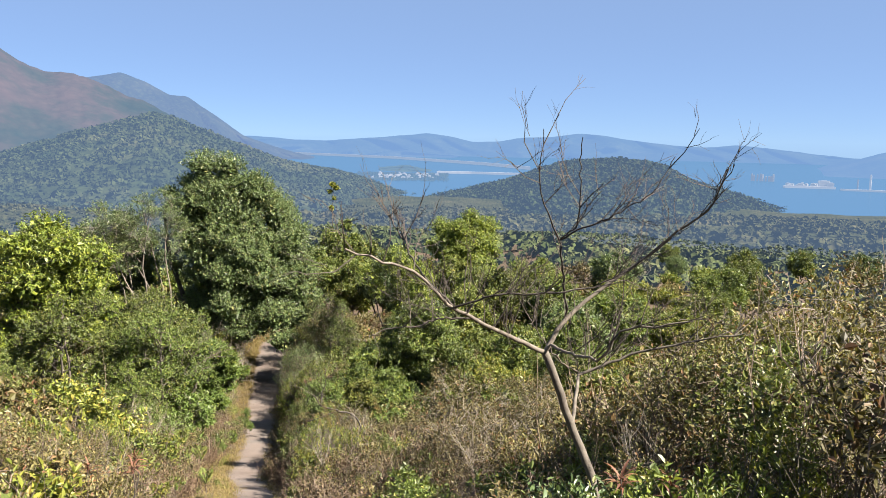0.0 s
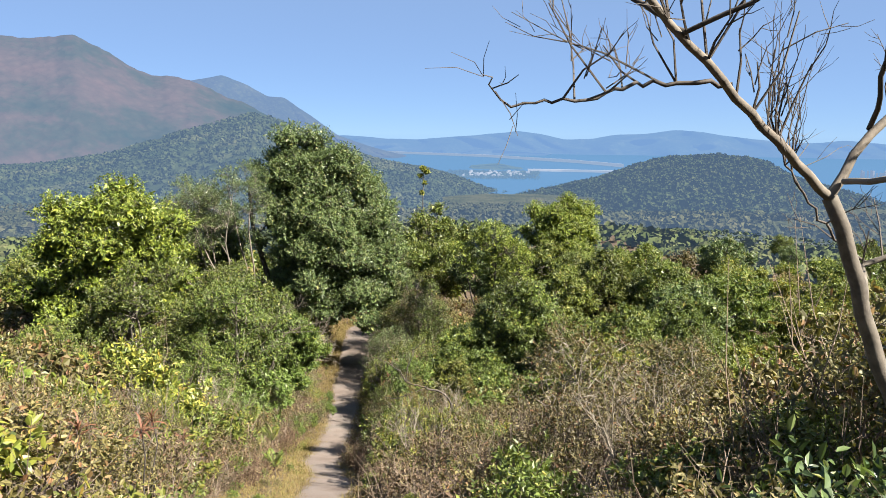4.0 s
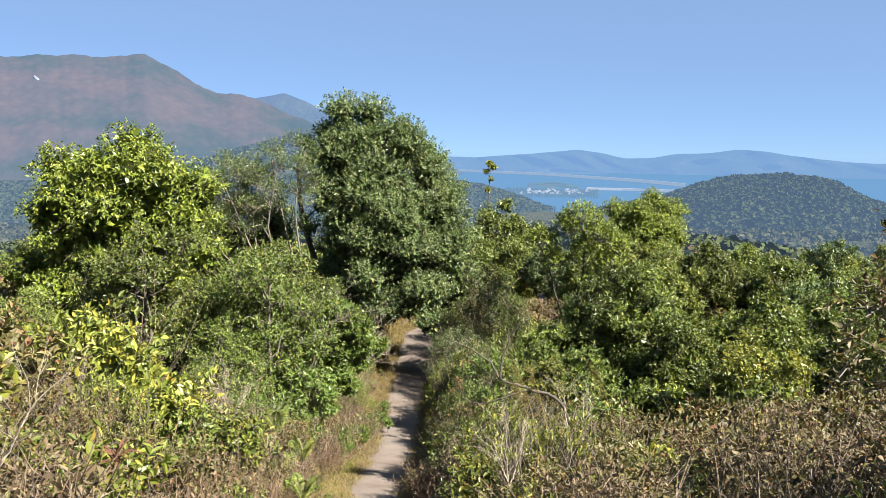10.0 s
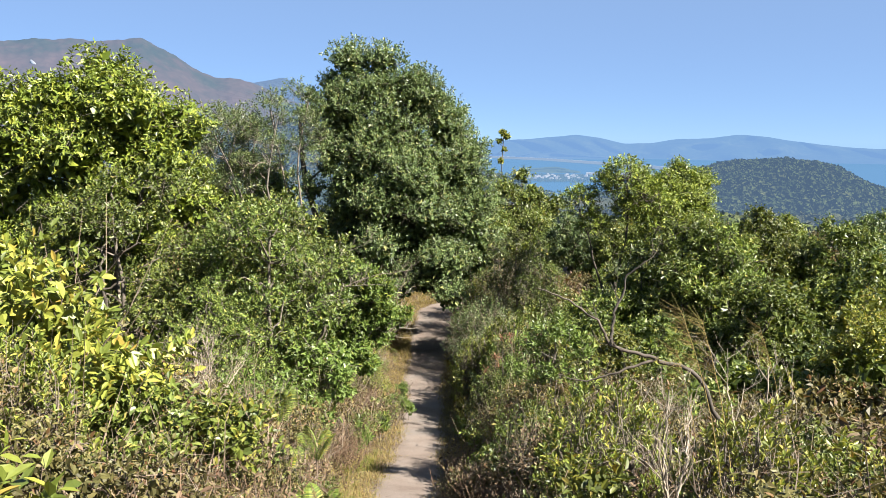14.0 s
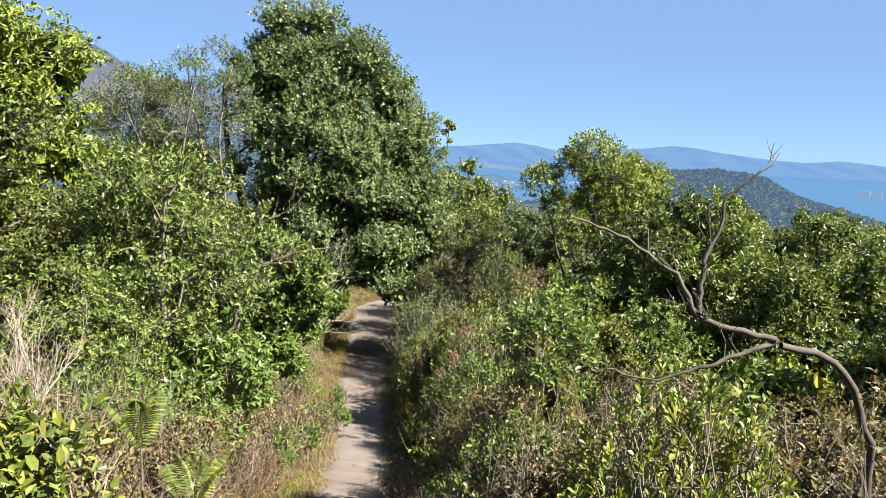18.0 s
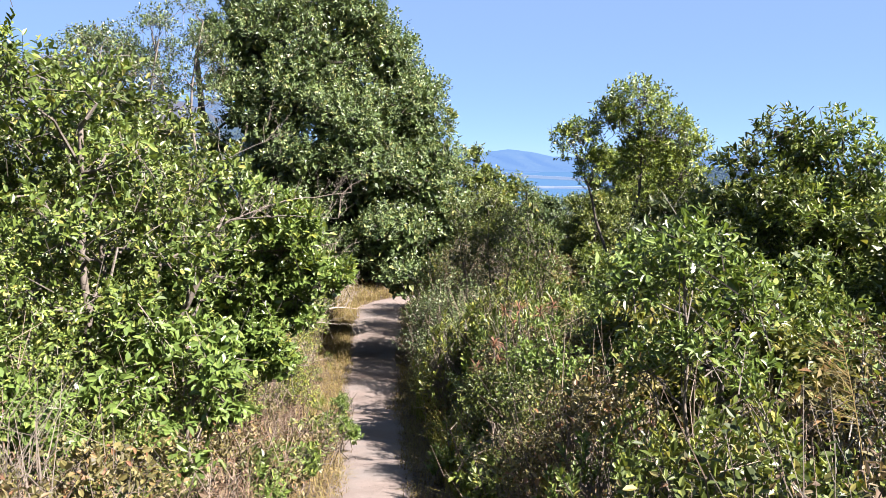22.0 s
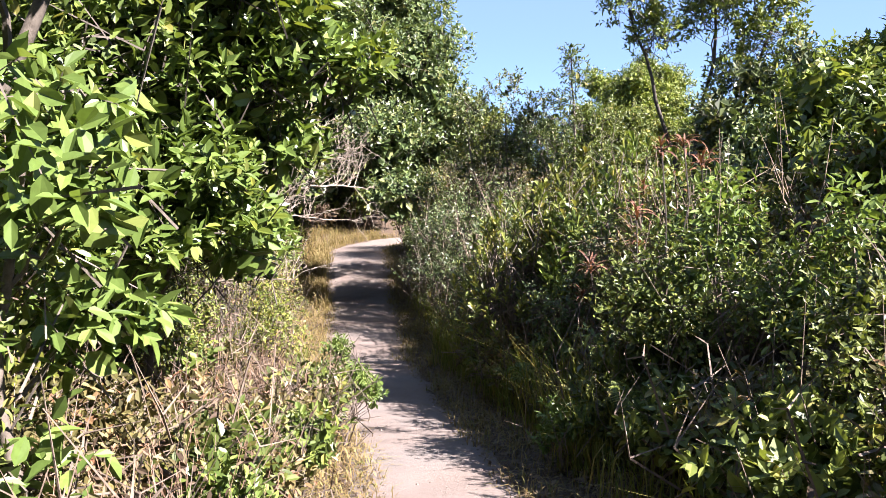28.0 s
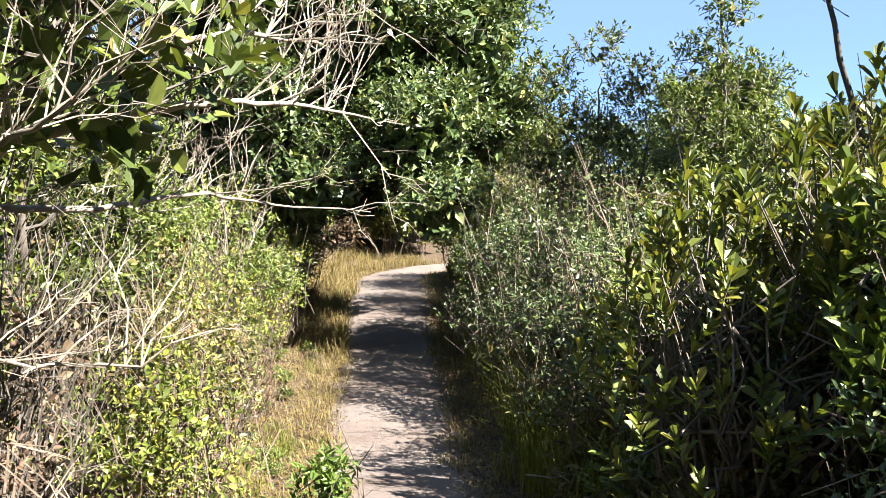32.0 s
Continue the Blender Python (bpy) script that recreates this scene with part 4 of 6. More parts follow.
def lumps_in(rng, n, cx, cy, cz, rx, ry, rz, r_lo, r_hi):
    """Lumps of a crown spread over the skin of an egg."""
    out = []
    for i in range(n):
        z = 1 - 2 * (i + 0.5) / n
        a = i * 2.39996
        s = math.sqrt(1 - z * z)
        q = rng.uniform(0.55, 1.0)
        out.append((cx + rx * s * math.cos(a) * q, cy + ry * s * math.sin(a) * q, cz + rz * z * q, rng.uniform(r_lo, r_hi)))
    return out


# the big dark tree by the path
big_lumps = lumps_in(rng, 66, 0.7, 0.3, 6.0, 3.2, 2.8, 4.6, 0.8, 1.25) + [(-2.8, 0, 7.5, 1.1), (-2.2, -0.2, 8.9, 1.1), (-1.4, 0, 10.2, 1.0), (-2.9, -0.6, 3.8, 1.1), (0.4, 0, 11.0, 1.0), (1.6, -0.2, 10.0, 1.1), (2.6, -0.3, 8.6, 1.1), (3.2, -0.2, 7.0, 1.15), (3.8, -0.4, 5.4, 1.15), (4.0, -0.4, 3.9, 1.1)]
big_lumps += [(-2.3, 0, 9.6, 0.9), (-0.6, 0, 11.0, 1.1), (3.0, -1.3, 3.2, 1.3), (3.6, -0.9, 4.8, 1.3), (3.8, 0.2, 3.4, 1.2), (3.4, 0, 6.4, 1.2), (1.6, -2.2, 2.6, 1.2), (3.0, 0.4, 2.6, 1.2), (0.9, -2.5, 3.9, 1.2), (0.0, -0.6, 9.6, 1.3), (-0.9, -0.9, 9.0, 1.2), (0.9, -1.0, 8.6, 1.3), (0.2, -1.6, 7.4, 1.3), (1.6, -1.8, 6.6, 1.3), (2.4, -1.8, 5.2, 1.3), (3.0, -2.2, 3.4, 1.1), (3.3, -2.6, 2.2, 0.9)]
big_lumps = [(x * 1.16 + 0.25 if x > 0 else x, y, z, r if x > -1.1 else r * 0.62) for k, (x, y, z, r) in enumerate(big_lumps) if x > -1.1 or z > 8 or k % 2]
big = tree("large_tree", rng, [[(0.3, 0.4, -0.2), (-0.2, 0.2, 3), (-0.9, 0.0, 6.0), (-0.8, 0, 9.5)], [(0.5, 0.2, -0.2), (0.9, 0, 3), (1.2, 0.1, 6), (0.9, 0, 9)], [(-0.2, -0.2, -0.2), (-1.4, -0.6, 3.2), (-2.4, -0.6, 6.5), (-2.6, -0.4, 8.5)]],
           big_lumps, 10500, 10, 0.115, 0.5, LEAF_DARK, BARK_DARK, "tall dark green evergreen tree with a dense crown beside the path", 0.45, True, 0.17)
move_to(big, -12.3, 43.5)

# the round bright tree
rnd = tree("round_tree", rng, [[(0, 0, -0.2), (0.1, 0.1, 2), (0, 0, 4)], [(0.2, 0, -0.2), (0.7, -0.2, 2), (1.3, 0, 4)]],
           lumps_in(rng, 34, 0, 0, 4.2, 2.5, 2.2, 2.3, 0.5, 0.95), 2600, 10, 0.115, 0.42, LEAF_ROUND, BARK_GREY, "round yellow-green tree with drooping leaves", 0.4, True, 0.11, droop=0.25)
move_to(rnd, -14.6, 28.4)
rnd.scale = (1.08, 1.08, 1.08)

copy_thing(rnd, Matrix.LocRotScale((2.1, 66.0, float(ground_z(2.1, 66.0)) - 0.1), Euler((0, 0, 1.0)), ((-4.3 - float(ground_z(2.1, 66.0))) / 7.4,) * 3))

# the tall leafy thicket by the path
thk = tree("leafy_tree", rng, [[(0, 0, -0.2), (0.2, 0, 2), (0.1, 0.2, 4)], [(0.3, 0.3, -0.2), (1.0, 0.6, 1.5), (1.6, 1.0, 2.8)], [(-0.3, 0, -0.2), (-0.8, 0.2, 2), (-1.1, 0.2, 3.2)]],
           lumps_in(rng, 30, 0, 0.2, 2.8, 1.9, 1.7, 2.2, 0.38, 0.72) + [(1.5, 1.5, 1.3, 0.7), (1.9, 1.9, 1.9, 0.7), (1.2, 1.0, 1.0, 0.7), (2.0, 2.6, 1.5, 0.7)],
           1500, 9, 0.098, 0.5, LEAF_GREEN, BARK_GREY, "tall leafy green bush-tree leaning over the path", 0.3, False, 0.06)
move_to(thk, -10.5, 28.6)
thl = tree("leafy_tree", rng, [[(0, 0, -0.2), (0.2, 0, 2), (0.1, 0.2, 4)], [(0.3, 0.3, -0.2), (0.9, 0.2, 1.5), (1.5, 0.3, 2.6)], [(-0.3, 0, -0.2), (-0.8, 0.2, 2), (-1.1, 0.2, 3.0)]],
           lumps_in(rng, 26, 0, 0.1, 2.7, 1.8, 1.7, 2.1, 0.34, 0.75), 1250, 9, 0.085, 0.46, LEAF_GREEN, BARK_GREY, "tall fresh green bush-tree above the path", 0.3, False, 0.06)
move_to(thl, -9.75, 26.9)
for x, y, s, turn in ((-12.4, 26.2, 1.0, 2.0), (-10.0, 25.4, 0.60, 4.0), (-10.5, 32.2, 0.70, 2.6), (-11.8, 31.8, 1.05, 3.1), (-11.2, 34.8, 0.80, 2.5), (-13.2, 35.4, 1.1, 0.4), (-12.2, 38.4, 0.80, 2.7), (-13.2, 22.6, 0.55, 1.3), (-17.2, 31.4, 1.1, 5.0), (-18.6, 25.5, 0.85, 0.9), (-11.2, 36.9, 0.55, 3.6)):
    copy_thing(thk if int(x * 10) % 2 else thl, Matrix.LocRotScale((x, y, float(ground_z(x, y)) - 0.05), Euler((0, 0, turn)), (s, s, s)))
gl = tree("glossy_bush", rng, [[(-0.75, 0.2, -0.2), (-0.5, 0.1, 1.2), (0.1, 0, 2.6)], [(-0.9, 0.2, -0.2), (-0.8, 0.2, 1.1), (-0.4, 0.1, 2.2)]],
          [(0.1, 0, 2.6, 0.52), (0.5, 0.1, 2.75, 0.40), (0.72, 0.5, 2.65, 0.34), (0.3, 0.0, 3.2, 0.48), (-0.4, 0.0, 3.0, 0.58), (0.0, -0.4, 2.1, 0.42), (0.2, -0.3, 1.72, 0.32), (-0.3, -0.5, 1.7, 0.42), (-0.5, 0.0, 2.2, 0.55), (0.28, 0.35, 2.2, 0.38), (0.45, -0.1, 3.4, 0.34), (-0.1, 0.3, 3.6, 0.42), (-0.7, -0.4, 2.6, 0.5), (-0.75, 0.2, 1.7, 0.45), (0.0, 0.5, 1.5, 0.35)],
          1150, 9, 0.092, 0.44, LEAF_GLOSS, BARK_DARK, "dense glossy bush with bright young leaves overhanging the path", 0.22, False, 0.026, category="bush")
yl = crown(rng, [(0.5, 0.1, 2.8, 0.44), (0.72, 0.5, 2.7, 0.38), (0.3, 0, 3.25, 0.5), (0.45, -0.1, 3.45, 0.36), (0.22, -0.3, 1.8, 0.3)], 120, 9, 0.095, 0.44, 0.22, 0.85, 0.0, False, 0.0, 0.004, 0.1, 0.0)[0]
tagged(part("young_leaves", mesh_of("young_leaves", *yl, [LEAF_YOUNG]), parent=gl, label="bright yellow-green young leaves"), kind="stuff")
move_to(gl, -8.1, 28.4)
drp = tree("drooping_bush", rng, [[(0, 0, -0.2), (-0.1, 0, 1.0), (0.1, 0, 1.9)], [(-0.1, 0.1, -0.2), (-0.4, 0.3, 0.9), (-0.5, 0.3, 1.8)]],
           [(0.3, -0.1, 1.7, 0.3), (0.05, 0.2, 1.9, 0.36), (-0.35, 0.1, 2.0, 0.42), (-0.5, -0.5, 1.6, 0.42), (-0.2, -0.4, 1.2, 0.36), (0.1, 0.3, 1.2, 0.32), (-0.6, 0.3, 1.2, 0.45), (-0.6, -0.2, 0.8, 0.4), (-0.1, 0.0, 0.7, 0.35)],
           240, 9, 0.11, 0.46, LEAF_GLOSS, BARK_GREY, "broad-leaved bush with long drooping sprays of leaves", 0.34, False, 0.03, category="bush", droop=0.55, inner=0.1)
move_to(drp, -8.1, 26.2)

sap = tree("sapling", rng, [[(0, 0, -0.2), (0.05, 0, 1.3), (0.0, 0.05, 2.6)], [(0.02, 0, 0.6), (0.3, 0.1, 1.6), (0.4, 0.1, 2.2)]],
           [(0.0, 0, 2.75, 0.34), (-0.35, 0, 2.55, 0.32), (0.4, 0.1, 2.4, 0.34), (0.1, -0.2, 2.1, 0.3), (-0.3, 0.1, 1.9, 0.26), (0.45, 0, 1.8, 0.28)],
           190, 9, 0.085, 0.36, LEAF_GLOSS, BARK_GREY, "young tree with light sprays of narrow green leaflets", 0.3, False, 0.022, low=-0.5, inner=0.05)
move_to(sap, -3.7, 24.6)

# thin airy trees with pale stems
for x, y, h, lean in ((-13.9, 40.4, 9.3, -1.0), (-14.6, 39.2, 8.4, -1.9), (-15.9, 40.6, 8.2, -1.2)):
    air = tree("airy_tree", rng, [[(0, 0, -0.2), (lean * 0.25, 0.1, h * 0.45), (lean * 0.8, 0, h * 0.72), (lean * 1.2, 0.1, h * 0.92)], [(0.1, 0, -0.2), (0.2, -0.2, h * 0.45), (-0.1, -0.1, h * 0.7), (0.3, 0, h * 0.95)], [(0, 0, -0.2), (lean * 0.5, -0.3, h * 0.42), (lean * 1.5, -0.3, h * 0.62)], [(0, 0, -0.2), (lean * 0.7, -0.5, h * 0.38), (lean * 1.9, -0.5, h * 0.5)]],
               lumps_in(rng, 17, lean * 0.7, 0, h * 0.82, 1.9, 1.2, h * 0.19, 0.4, 0.7), 760, 8, 0.10, 0.42, LEAF_DARK, BARK_TAN, "thin grey-green tree with pale leaning stems", 0.35, True, 0.05, inner=0.0)
    move_to(air, x, y)

# the slender tree and the thick shrubs on the other bank
sl = tree("slender_tree", rng, [[(0, 0, -0.2), (-0.1, 0, 2.0), (0.2, 0, 3.6), (0.2, 0, 5.0)], [(0, 0, 0.5), (-0.7, 0, 2.8), (-1.2, 0, 4.3)], [(0.1, 0, 1.0), (0.8, 0.1, 3), (1.2, 0, 4.2)]],
          [(0.1, 0, 5.2, 0.75), (0.7, 0.1, 4.6, 0.75), (-1.2, 0, 4.45, 0.62), (-0.75, 0, 3.9, 0.5), (1.1, 0, 3.7, 0.6), (0.2, 0.2, 4.2, 0.6), (-0.4, 0, 5.0, 0.5), (0.5, 0, 3.2, 0.5), (1.3, 0.1, 4.4, 0.45)],
          1300, 10, 0.09, 0.46, LEAF_ROUND, BARK_DARK, "slender green tree with open branches", 0.3, True, 0.042, low=-0.6, inner=0.0)
move_to(sl, -2.2, 39.3)
sl.scale = (1.15, 1.15, 1.15)
spr = tree("spire_tree", rng, [[(0, 0, -0.2), (0.1, 0, 1.8), (0, 0, 3.4), (-0.05, 0, 4.5)], [(0.05, 0, 0.6), (0.35, 0.1, 2.0), (0.5, 0, 3.0)]],
           [(-0.05, 0, 4.55, 0.26), (0.05, 0, 4.15, 0.34), (-0.2, 0, 3.6, 0.42), (0.3, 0.1, 3.3, 0.48), (-0.35, 0, 2.9, 0.5), (0.2, 0, 2.4, 0.55), (0.55, 0, 2.7, 0.45)],
           420, 9, 0.075, 0.4, LEAF_GREEN, BARK_GREY, "narrow green young tree with a thin spire top", 0.26, True, 0.028, low=-0.6, inner=0.05)
move_to(spr, -4.75, 38.1)
grs = tree("grey_shrub", rng, [[(0, 0, -0.2), (0.1, 0, 1.6), (0, 0, 3.2)], [(-0.05, 0, 0.2), (-0.5, 0.1, 1.7), (-0.7, 0, 2.9)], [(0.05, 0, 0.2), (0.5, 0.1, 1.7), (0.7, 0, 2.8)]],
           [(0.05, 0, 3.85, 0.42), (-0.6, 0, 3.5, 0.48), (0.55, 0, 3.4, 0.5), (-0.35, 0.2, 2.9, 0.6), (0.3, -0.1, 2.8, 0.6), (0, 0.2, 2.2, 0.7), (-0.8, 0, 2.4, 0.5), (0.9, 0, 2.3, 0.5)],
           560, 9, 0.07, 0.44, LEAF_GREEN, BARK_GREY, "tall green airy shrub at the bend of the path", 0.26, True, 0.03, low=-0.6, inner=0.08, category="bush")
move_to(grs, -5.85, 41.1)
grs.scale = (1.12, 1.12, 1.14)
# the large-leaved trees above the other bank
own = np.random.default_rng(77)
lau = tree("pointed_leaf_tree", own, [[(0, 0, -0.2), (0.1, 0, 1.6), (0, 0, 3.6)], [(0.1, 0.1, -0.2), (0.7, 0, 1.6), (1.0, 0, 2.9)], [(-0.1, 0, -0.2), (-0.6, 0.2, 1.5), (-0.9, 0.1, 2.6)]],
           [(0, 0, 4.25, 0.45), (0.35, 0.1, 3.9, 0.5), (-0.5, 0, 3.75, 0.5), (0.75, -0.2, 3.4, 0.55), (-0.95, 0.1, 3.1, 0.5), (-0.2, -0.5, 3.2, 0.6), (0.3, -0.6, 2.7, 0.6), (1.15, 0, 2.7, 0.5), (-0.7, -0.5, 2.4, 0.6), (0.9, -0.5, 2.0, 0.55), (-1.2, 0, 2.1, 0.5), (0, -0.8, 1.9, 0.55), (-0.6, -0.7, 1.4, 0.5), (0.6, -0.6, 1.2, 0.5), (0, 0.7, 2.9, 0.7), (0.7, 0.7, 2.1, 0.6), (-0.7, 0.7, 2.0, 0.6)],
           900, 9, 0.115, 0.36, LEAF_GREEN, BARK_DARK, "dense green tree with long pointed leaves above the path bank", 0.3, False, 0.05, inner=0.12)
move_to(lau, -1.0, 31.4)
for x, y, s, turn in ((-0.25, 31.2, 0.97, 2.3), (-2.15, 31.9, 0.78, 4.4)):
    copy_thing(lau, Matrix.LocRotScale((x, y, float(ground_z(x, y)) - 0.05), Euler((0, 0, turn)), (s, s, s)))
THICKET = []
for mat_, n_ in ((LEAF_GREEN, 3), (LEAF_DARK, 1), (LEAF_LIME, 1)):
    for _ in range(n_):
        th = tree("thicket_tree", rng, [[(0, 0, -0.2), (0.1, 0, 1.5), (0, 0, 3.0)], [(0.1, 0.1, -0.2), (0.8, 0, 1.5), (1.1, 0, 2.6)]],
                  lumps_in(rng, 24, 0, 0, 3.0, 1.95, 1.95, 1.75, 0.5, 0.9), 760, 8, 0.13, 0.5, mat_, BARK_DARK, "bushy broadleaf tree on the slope", 0.4, True, 0.07)
        THICKET.append([th, False])


def thicket(k, x, y, h):
    """One of the bushy trees, h metres tall."""
    th = THICKET[k]
    m = Matrix.LocRotScale((x, y, float(ground_z(x, y)) - 0.1), Euler((0, 0, rng.uniform(0, 6.28))), (h / 5.4,) * 3)
    if not th[1]:
        th[1] = True
        th[0].matrix_basis = m
    else:
        copy_thing(th[0], Matrix.Identity(4)).matrix_basis = m


for k, x, y, h in ((2, -2.6, 31.4, 3.6), (3, -2.4, 33.8, 3.4), (0, -3.0, 29.3, 3.0), (4, -2.9, 27.2, 2.7), (1, 0.6, 29.8, 3.4), (0, 3.1, 31.0, 3.7), (2, -1.3, 34.2, 3.0), (1, 5.6, 33.2, 4.0), (0, -1.9, 28.2, 2.9), (4, 2.0, 26.6, 2.9), (3, -0.7, 38.6, 4.5), (0, 4.6, 27.6, 3.2), (0, 3.4, 45.4, 4.9), (2, 6.4, 45.0, 5.0), (1, 1.7, 43.8, 4.0), (0, 9.6, 44.2, 4.6), (3, 6.5, 38.0, 4.6), (1, 9.0, 40.5, 5.0), (0, 3.0, 57.0, 7.4), (4, 0.4, 60.0, 7.2), (3, -4.0, 56.0, 6.6), (1, -6.6, 59.0, 7.0), (0, 7.5, 59.0, 6.6), (1, -2.0, 51.5, 5.4), (4, -20.5, 33.5, 4.6), (0, -24.0, 40.0, 5.5), (2, -18.5, 46.0, 7.0), (4, 12.0, 52.0, 5.6), (0, 16.0, 48.0, 5.0), (1, 20.0, 56.0, 5.4), (4, 12.5, 40.0, 4.4), (3, -12.6, 52.5, 6.5), (0, -8.0, 64.0, 7.5), (2, -15.5, 56.0, 6.5), (1, -23.0, 50.0, 6.0), (0, -28.0, 46.0, 5.5), (1, 24.0, 62.0, 5.5), (3, 14.0, 64.0, 6.0), (2, -13.6, 47.5, 5.0), (1, -12.0, 56.5, 6.0), (0, -9.4, 59.0, 5.6), (1, 2.5, 52.5, 4.4)):
    if x > -8 and y > 48:
        h = min(h, -6.7 - float(ground_z(x, y)))
    thicket(k, x, y, h)
for _ in range(20):
    y = rng.uniform(60, 92)
    thicket(rng.integers(5), rng.uniform(-6 - 0.55 * y, 4 + 0.5 * y), y, rng.uniform(3.2, 5.0))
shr = tree("tall_shrub", rng, [[(0, 0, -0.2), (0.05, 0, 1.0), (0.1, 0, 1.9)], [(-0.05, 0, -0.1), (-0.4, 0.1, 1.0), (-0.6, 0.1, 1.8)], [(0.05, 0, -0.1), (0.45, 0.1, 1.0), (0.7, 0, 1.7)]],
           lumps_in(rng, 26, 0, 0, 2.0, 1.0, 0.9, 0.95, 0.22, 0.42), 520, 9, 0.062, 0.42, LEAF_OLIVE, BARK_PALE, "tall airy small-leaved shrub with thin pale stems", 0.26, True, 0.025, category="bush", inner=0.0)
move_to(shr, 3.75, 8.0)
for x, y, s, turn in ((0.3, 12.7, 0.85, 1.2), (5.6, 9.6, 1.05, 2.2), (1.6, 13.6, 0.8, 4.2), (4.6, 14.5, 0.9, 5.5), (-2.6, 22.9, 0.72, 3.0)):
    copy_thing(shr, Matrix.LocRotScale((x, y, float(ground_z(x, y)) - 0.05), Euler((0, 0, turn)), (s, s, s)))
for key, x, y, s in (("yellow_tall", -7.6, 17.7, 1.0), ("yellow_tall", -8.7, 18.9, 1.1), ("lime", -6.7, 18.9, 1.1), ("yellow", -2.6, 23.4, 0.95), ("yellow", -2.0, 22.2, 0.95), ("lime", -3.2, 21.2, 0.95)):
    stand(key, x, y, s)
palm = tree("slim_tree", rng, [[(0, 0, -0.2), (0.1, 0, 3.5), (0, 0, 7.0), (0.05, 0, 9.6)]], [(0, 0, 10.0, 0.28), (0.3, 0, 9.7, 0.28), (-0.25, 0, 9.3, 0.25), (0.15, 0, 8.6, 0.2), (-0.1, 0, 7.6, 0.25)], 90, 9, 0.13, 0.4, LEAF_LIME, BARK_GREY, "slim tree with small tufts of leaves", 0.3, True, 0.06)
move_to(palm, -9.8, 72.0)
palm.scale = (1, 1, (-2.6 - palm.location.z) / 10.3)


def bare_tree(name, rng, trunk_pts, limbs, r0, bark, label, depth=3, twig_len=0.5, thin=None, more=1.0):
    """A leafless tree: a trunk, limbs along their joints, and forking twigs on them."""
    root = tagged(new(name), label, "tree")
    t = np.linspace(0, 1, 22)

    def line_of(pts, wob):
        pts = np.asarray(pts, float)
        k = np.concatenate([[0], np.cumsum(np.linalg.norm(np.diff(pts, axis=0), axis=1))])
        return np.stack([np.interp(t, k / k[-1], pts[:, i]) for i in range(3)], 1) + rng.normal(0, wob, (22, 3))
    part("trunk", mesh_of("trunk", *tube(line_of(trunk_pts, 0.008), np.linspace(r0, r0 * 0.72, 22), 9), [bark], True), parent=root)
    fine = []

    def fork(p, d, length, r, level):
        q = p + d * length
        mid = (p + q) / 2 + rng.normal(0, length * 0.06, 3)
        fine.append(tube([p, mid, q], [r, r * 0.8, r * 0.5], 4))
        if level:
            for _ in range(rng.integers(2, 4)):
                s = rng.uniform(0.35, 1.0)
                nd = d + rng.normal(0, 0.5, 3) + np.array([0, 0, 0.25])
                fork(p + (q - p) * s, nd / np.linalg.norm(nd), length * rng.uniform(0.45, 0.75), r * 0.55, level - 1)
    for pts, ra, rb, nt in limbs:
        line = line_of(pts, 0.006)
        part("limb", mesh_of("limb", *tube(line, np.linspace(ra, rb, 22), 7), [thin if thin and ra < 0.0125 else bark], True), parent=root)
        for k in range(int(nt * more)):
            i = rng.integers(4, 22)
            d = unit(line[i] - line[i - 3]) * 0.6 + rng.normal(0, 0.45, 3) + np.array([0, 0, 0.55])
            fork(line[i], d / np.linalg.norm(d), twig_len * rng.uniform(0.5, 1.2), max(rb * 0.8, 0.004), depth - 1)
    tagged(part("twigwork", mesh_of("twigwork", *join(fine), [thin or bark]), parent=root), kind="stuff")
    return root


